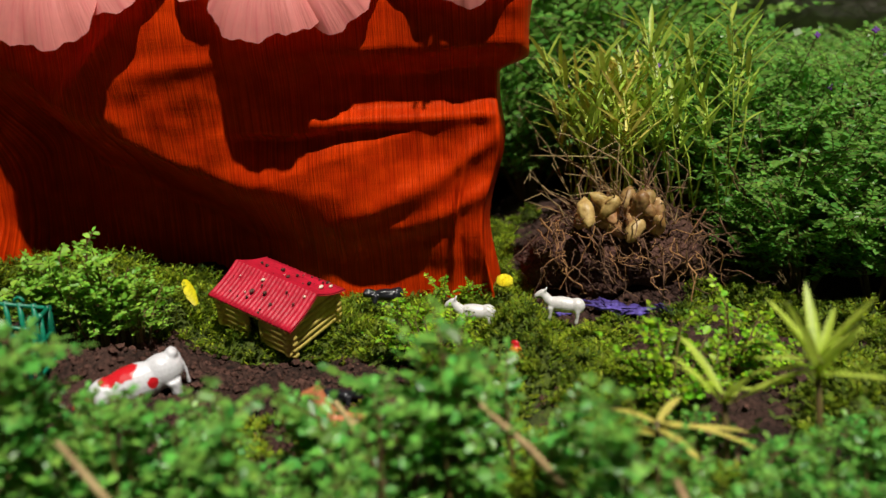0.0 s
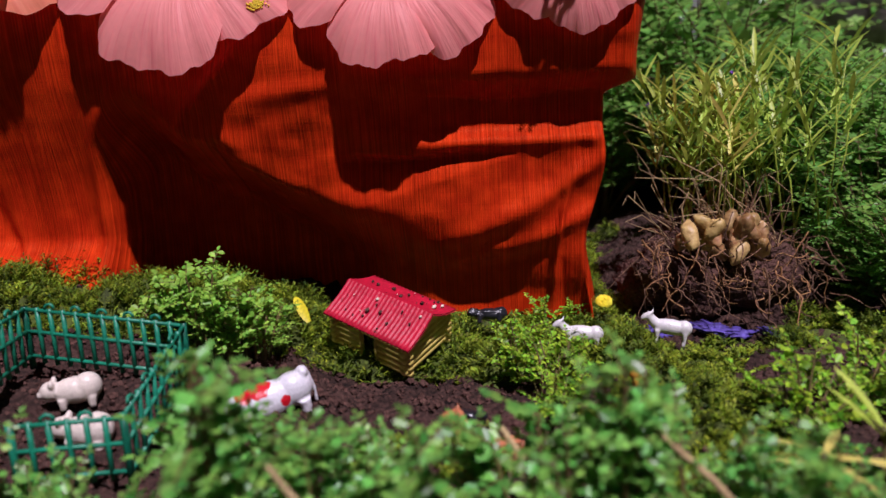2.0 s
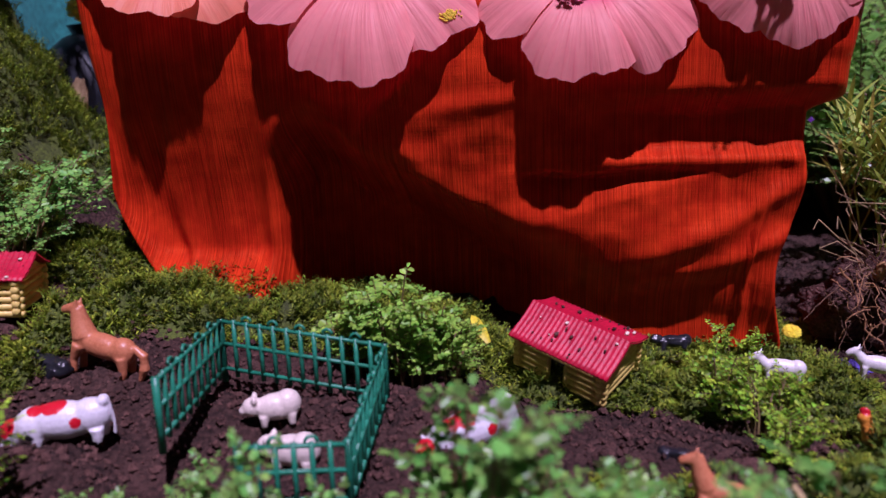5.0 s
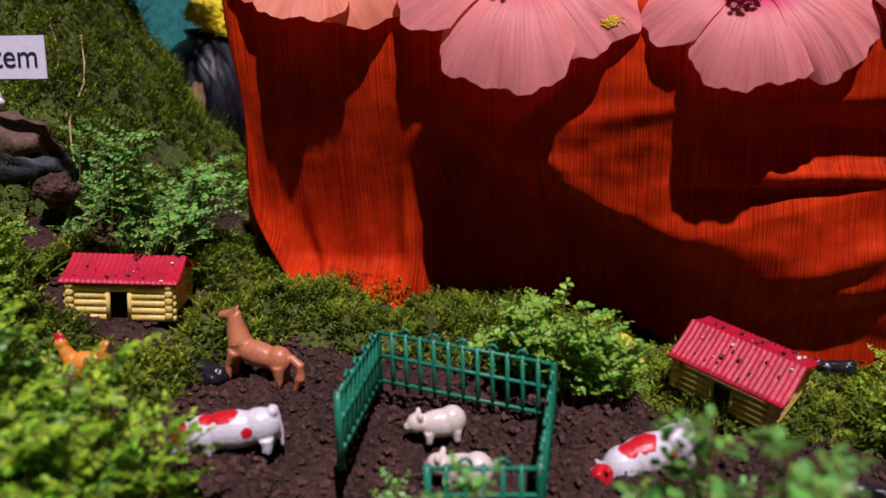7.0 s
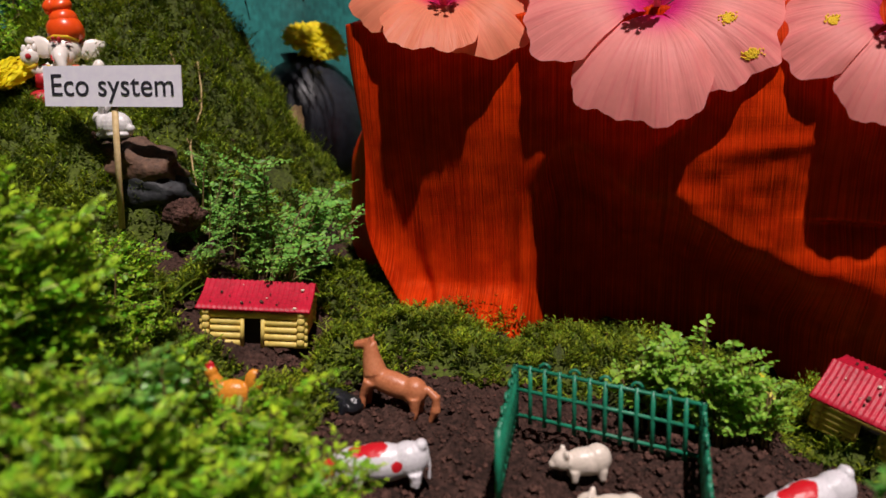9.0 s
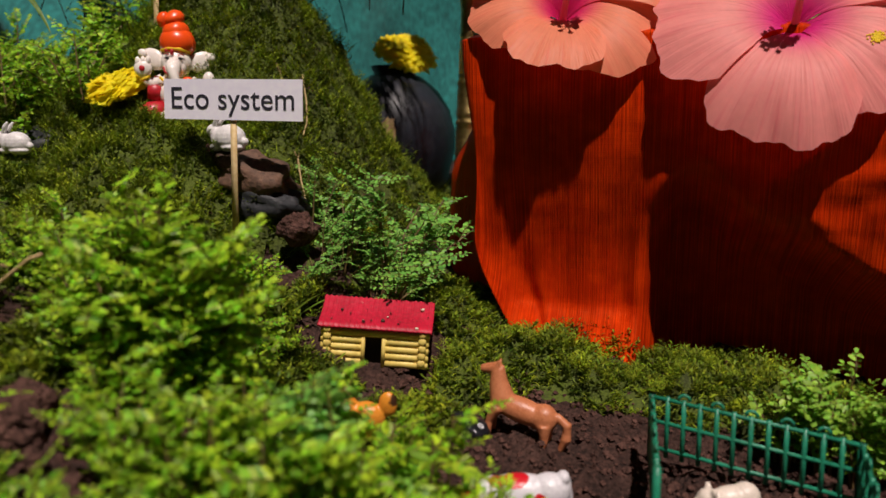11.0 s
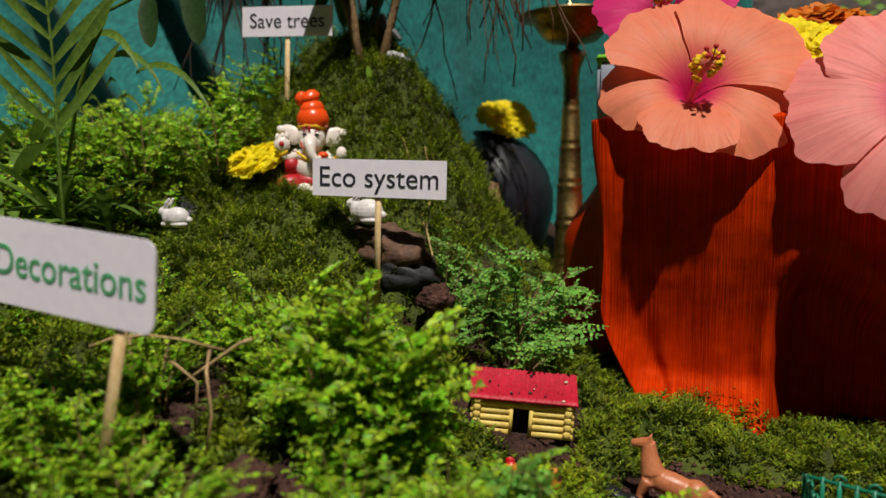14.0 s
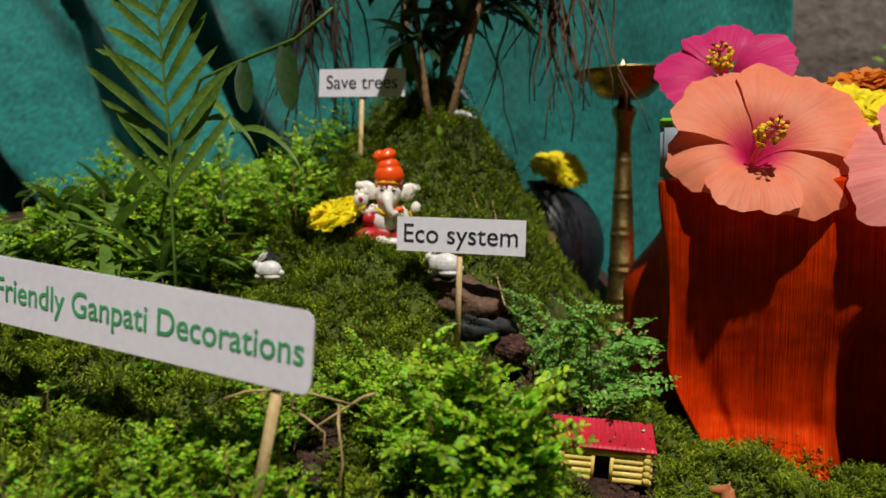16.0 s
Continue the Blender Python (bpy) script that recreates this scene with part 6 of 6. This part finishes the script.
# dry stems in the moss, thin creeping shoots on the mound
q = random.Random(23)
for pts in (((-0.640, 0.226, 0.118), (-0.627, 0.228, 0.123), (-0.607, 0.228, 0.126), (-0.587, 0.230, 0.125), (-0.568, 0.236, 0.120)),
            ((-0.560, 0.246, 0.124), (-0.566, 0.245, 0.122), (-0.587, 0.244, 0.108), (-0.615, 0.243, 0.089)),
            ((-0.572, 0.230, 0.121), (-0.568, 0.222, 0.114), (-0.565, 0.221, 0.094), (-0.569, 0.219, 0.070)),
            ((-0.616, 0.227, 0.124), (-0.614, 0.225, 0.119), (-0.610, 0.224, 0.109), (-0.607, 0.222, 0.096)),
            ((-0.590, 0.202, 0.104), (-0.586, 0.200, 0.096), (-0.581, 0.199, 0.078), (-0.572, 0.197, 0.068)),
            ((-0.604, 0.236, 0.114), (-0.596, 0.235, 0.111), (-0.583, 0.234, 0.104), (-0.584, 0.232, 0.080)),
            ((-0.545, 0.305, 0.128), (-0.530, 0.300, 0.122), (-0.522, 0.295, 0.112)),
            ((-0.520, 0.232, 0.085), (-0.512, 0.236, 0.074), (-0.507, 0.238, 0.062))):
    tagged(part("dry_stem", Build().tube(pts, [0.0010 - 0.0004 * k / (len(pts) - 1) for k in range(len(pts))], sides=6), TWIG), "dry tan bent plant stem in the moss", "twig", "dry stems")
for pts in (((-0.118, 0.200, 0.036), (-0.100, 0.196, 0.012), (-0.085, 0.190, -0.014)), ((0.004, 0.222, 0.034), (0.022, 0.216, 0.018), (0.046, 0.208, -0.012)), ((-0.045, 0.252, 0.022), (-0.036, 0.250, 0.008), (-0.030, 0.246, -0.016)),
            ((0.060, 0.190, 0.020), (0.066, 0.188, 0.004), (0.070, 0.186, -0.016))):
    tagged(part("woody_stem", Build().tube(pts, [0.0010, 0.0014, 0.0016], sides=6), TWIG), "bare pale brown stem of a low plant", "twig", "bare stems")
for x0, y0, x1, y1 in ((-0.615, 0.545, -0.575, 0.50), (-0.60, 0.56, -0.555, 0.47), (-0.655, 0.50, -0.60, 0.52)):
    pts = []
    for k in range(9):
        u = k / 8
        x, y = x0 + (x1 - x0) * u + 0.004 * math.sin(k), y0 + (y1 - y0) * u
        pts.append((x, y, ground_base(x, y) + 0.008))
    tagged(part("creeping_stem", Build().tube(pts, 0.0007, sides=5), TWIG), "thin tan creeping stem over the moss", "twig", "dry stems")


b = Build()
blade(b, (0, 0, 0), (-0.15, -0.15, 1), 0.020, 0.0042, 0.1, seg=7, face=(0.2, -1, 0.3))
tagged(part("fallen_leaf", b, LEAF_PALE, m=pose(-0.648, 0.556, ground_base(-0.648, 0.556) + 0.004)), "single pale green leaf standing in the moss", "leaf")


# ---- moss ----
def make_moss():
    r = random.Random(31)
    vs, fs = [], []

    def mossy(x, y):
        n = noise.noise(Vector((x * 11, y * 11, 5))) + 0.5 * noise.noise(Vector((x * 31, y * 31, 9)))
        d = -0.25
        d += 1.1 * sstep(0.40, 0.45, y) * sstep(-0.42, -0.36, x) * sstep(0.07, 0.03, x)       # strip along the box
        d += 1.5 * sstep(-0.55, -0.60, x) * sstep(0.33, 0.40, y) + 0.8 * sstep(-0.535, -0.58, x) * sstep(0.42, 0.48, y)                             # mound
        d += 0.9 * sstep(-0.60, -0.66, x) * sstep(0.08, 0.16, y)
        d += 0.5 * sstep(-0.50, -0.56, x) + 0.40 * sstep(-0.40, -0.44, x) * sstep(0.37, 0.42, y)
        d += 0.34 * sstep(-0.06, 0.02, x) * sstep(0.15, 0.22, y) * sstep(0.52, 0.46, y)        # around the sheep
        d -= 0.7 * math.exp(-((x + 0.55) / 0.035) ** 2 - ((y - 0.44) / 0.035) ** 2)
        d -= 1.0 * sstep(0.45, 0.38, y) * sstep(-0.42, -0.38, x) * sstep(-0.10, -0.16, x)
        d += 0.7 * sstep(-0.46, -0.50, x) * sstep(0.28, 0.32, y) * sstep(0.44, 0.41, y)
        d -= 1.8 * math.exp(-((x + 0.588) / 0.028) ** 2 - ((y - 0.425) / 0.032) ** 2)
        # low moss before and beside the cabin, bare soil round it
        d += 0.75 * math.exp(-((x + 0.455) / 0.055) ** 2 - ((y - 0.362) / 0.018) ** 2) + 0.8 * math.exp(-((x + 0.412) / 0.026) ** 2 - ((y - 0.415) / 0.03) ** 2)
        d -= 1.6 * sstep(-0.522, -0.510, x) * sstep(-0.432, -0.444, x) * sstep(0.370, 0.380, y) * sstep(0.450, 0.435, y)
        return d + 0.55 * n
    def low(x, y):
        near = 0.8 * math.exp(-((x + 0.46) / 0.06) ** 2 - ((y - 0.365) / 0.035) ** 2)
        return (1 - 0.65 * sstep(0.445, 0.475, y) * sstep(-0.44, -0.40, x) * sstep(0.08, 0.04, x)) * (1 - near)

    def cushion(x, y):
        c = noise.noise(Vector((x * 36, y * 36, 3))) + 0.5 * noise.noise(Vector((x * 95, y * 95, 7)))
        return c

    # the mat
    g = 0.005
    idx, mv, mf = {}, [], []
    nx, ny = int(1.32 / g), int(0.70 / g)
    for i in range(nx + 1):
        for j in range(ny + 1):
            x, y = -1.06 + i * g, 0.10 + j * g
            a = mossy(x, y)
            if a > -0.12 and not (BX0 + 0.06 < x < BX1 - 0.05 and y > 0.54):
                idx[i, j] = len(mv)
                mv.append((x, y, ground_at(x, y) + max(0.0020, 0.005 + 0.027 * cushion(x, y)) * low(x, y) * min(1.0, max(0.0, a * 2.5)) - 0.0005))
    for (i, j) in idx:
        q = [(i, j), (i + 1, j), (i + 1, j + 1), (i, j + 1)]
        if all(k in idx for k in q):
            mf.append(tuple(idx[k] for k in q))
    step = 0.0025
    x = -1.06
    while x < 0.26:
        y = 0.10
        while y < 0.78:
            px, py = x + r.uniform(-.5, .5) * step, y + r.uniform(-.5, .5) * step
            y += step
            if BX0 + 0.045 < px < BX1 - 0.04 and py > 0.53:
                continue
            if px < -0.84 and py > 0.6:
                continue
            a = mossy(px, py)
            if a < 0:
                continue
            c = cushion(px, py)
            if c < -0.42 + 0.12 * r.random() and not (px < -0.56 and py > 0.40):
                continue
            h = (0.0055 + 0.006 * min(a, 1.0)) * (0.85 + 0.5 * c)
            z = ground_at(px, py) + max(0.0020, 0.005 + 0.027 * c) * low(px, py) * min(1.0, a * 2.5)
            # one curved shoot with short side blades
            t0 = r.uniform(0, 6.28)
            lean = r.uniform(0.15, 1.3)
            gx, gy = math.cos(t0) * lean, math.sin(t0) * lean
            n = math.sqrt(gx * gx + gy * gy + 1)
            gx, gy, gz = gx / n, gy / n, 1 / n
            for k in range(6):
                u = (k + 0.5) / 6
                bx, by, bz = px + gx * h * u, py + gy * h * u, z + gz * h * u - 0.002
                t = t0 + (1.35 if k % 2 else -1.35) + r.uniform(-.5, .5)
                L = 0.0050 * (1.15 - 0.6 * u)
                ex, ey, ez = bx + math.cos(t) * L + gx * L * 0.5, by + math.sin(t) * L + gy * L * 0.5, bz + L * r.uniform(0.1, 0.9)
                mx, my, mz = (bx + ex) / 2, (by + ey) / 2, (bz + ez) / 2 + 0.0002
                wx, wy = -math.sin(t) * 0.00068, math.cos(t) * 0.00068
                o = len(vs)
                vs.extend([(bx, by, bz), (mx + wx, my + wy, mz), (ex, ey, ez), (mx - wx, my - wy, mz)])
                fs.append((o, o + 1, o + 2, o + 3))
            o = len(vs)
            sx_, sy_ = -math.sin(t0) * 0.0004, math.cos(t0) * 0.0004
            vs.extend([(px - sx_, py - sy_, z - 0.004), (px + sx_, py + sy_, z - 0.004), (px + gx * h * 1.1, py + gy * h * 1.1, z + gz * h * 1.1)])
            fs.append((o, o + 1, o + 2))
        x += step
    b = Build()
    b.v, b.f, b.m = vs, fs, [0] * len(fs)
    o = len(b.v)
    b.v, b.f = b.v + mv, b.f + [tuple(k + o for k in q) for q in mf]
    b.m = b.m + [1] * len(mf)
    return tagged(part("moss", b, [MOSS, MOSSMAT]), "olive green feathery moss carpet over the soil", "moss", kind="stuff")


make_moss()


# ---- loose crumbs of soil ----
def make_crumbs():
    r = random.Random(8)
    b = Build()
    for i in range(11000):
        x, y = r.uniform(-0.62, 0.22), r.uniform(0.13, 0.56)
        if i % 3:
            x, y = r.uniform(-0.46, 0.08), r.uniform(0.24, 0.44)
        s = 0.0007 + 0.0024 * r.random() ** 3
        z = ground_at(x, y) + s * 0.3
        p = [Vector(v) * s * r.uniform(0.6, 1.3) + Vector((x, y, z)) for v in ((1, 0, 0), (-1, 0.2, 0), (0, 1, 0.1), (0.1, -1, 0), (0, 0, 1), (0.6, 0.6, 0.5), (-0.6, -0.5, 0.6))]
        b.add(p, [(0, 5, 4), (5, 2, 4), (2, 1, 4), (1, 6, 4), (6, 3, 4), (3, 0, 4), (0, 2, 5), (1, 3, 6)])
    return tagged(part("soil_crumbs", b, CLOD, smooth=False), "loose dark brown crumbs of soil", "soil", kind="stuff")


make_crumbs()
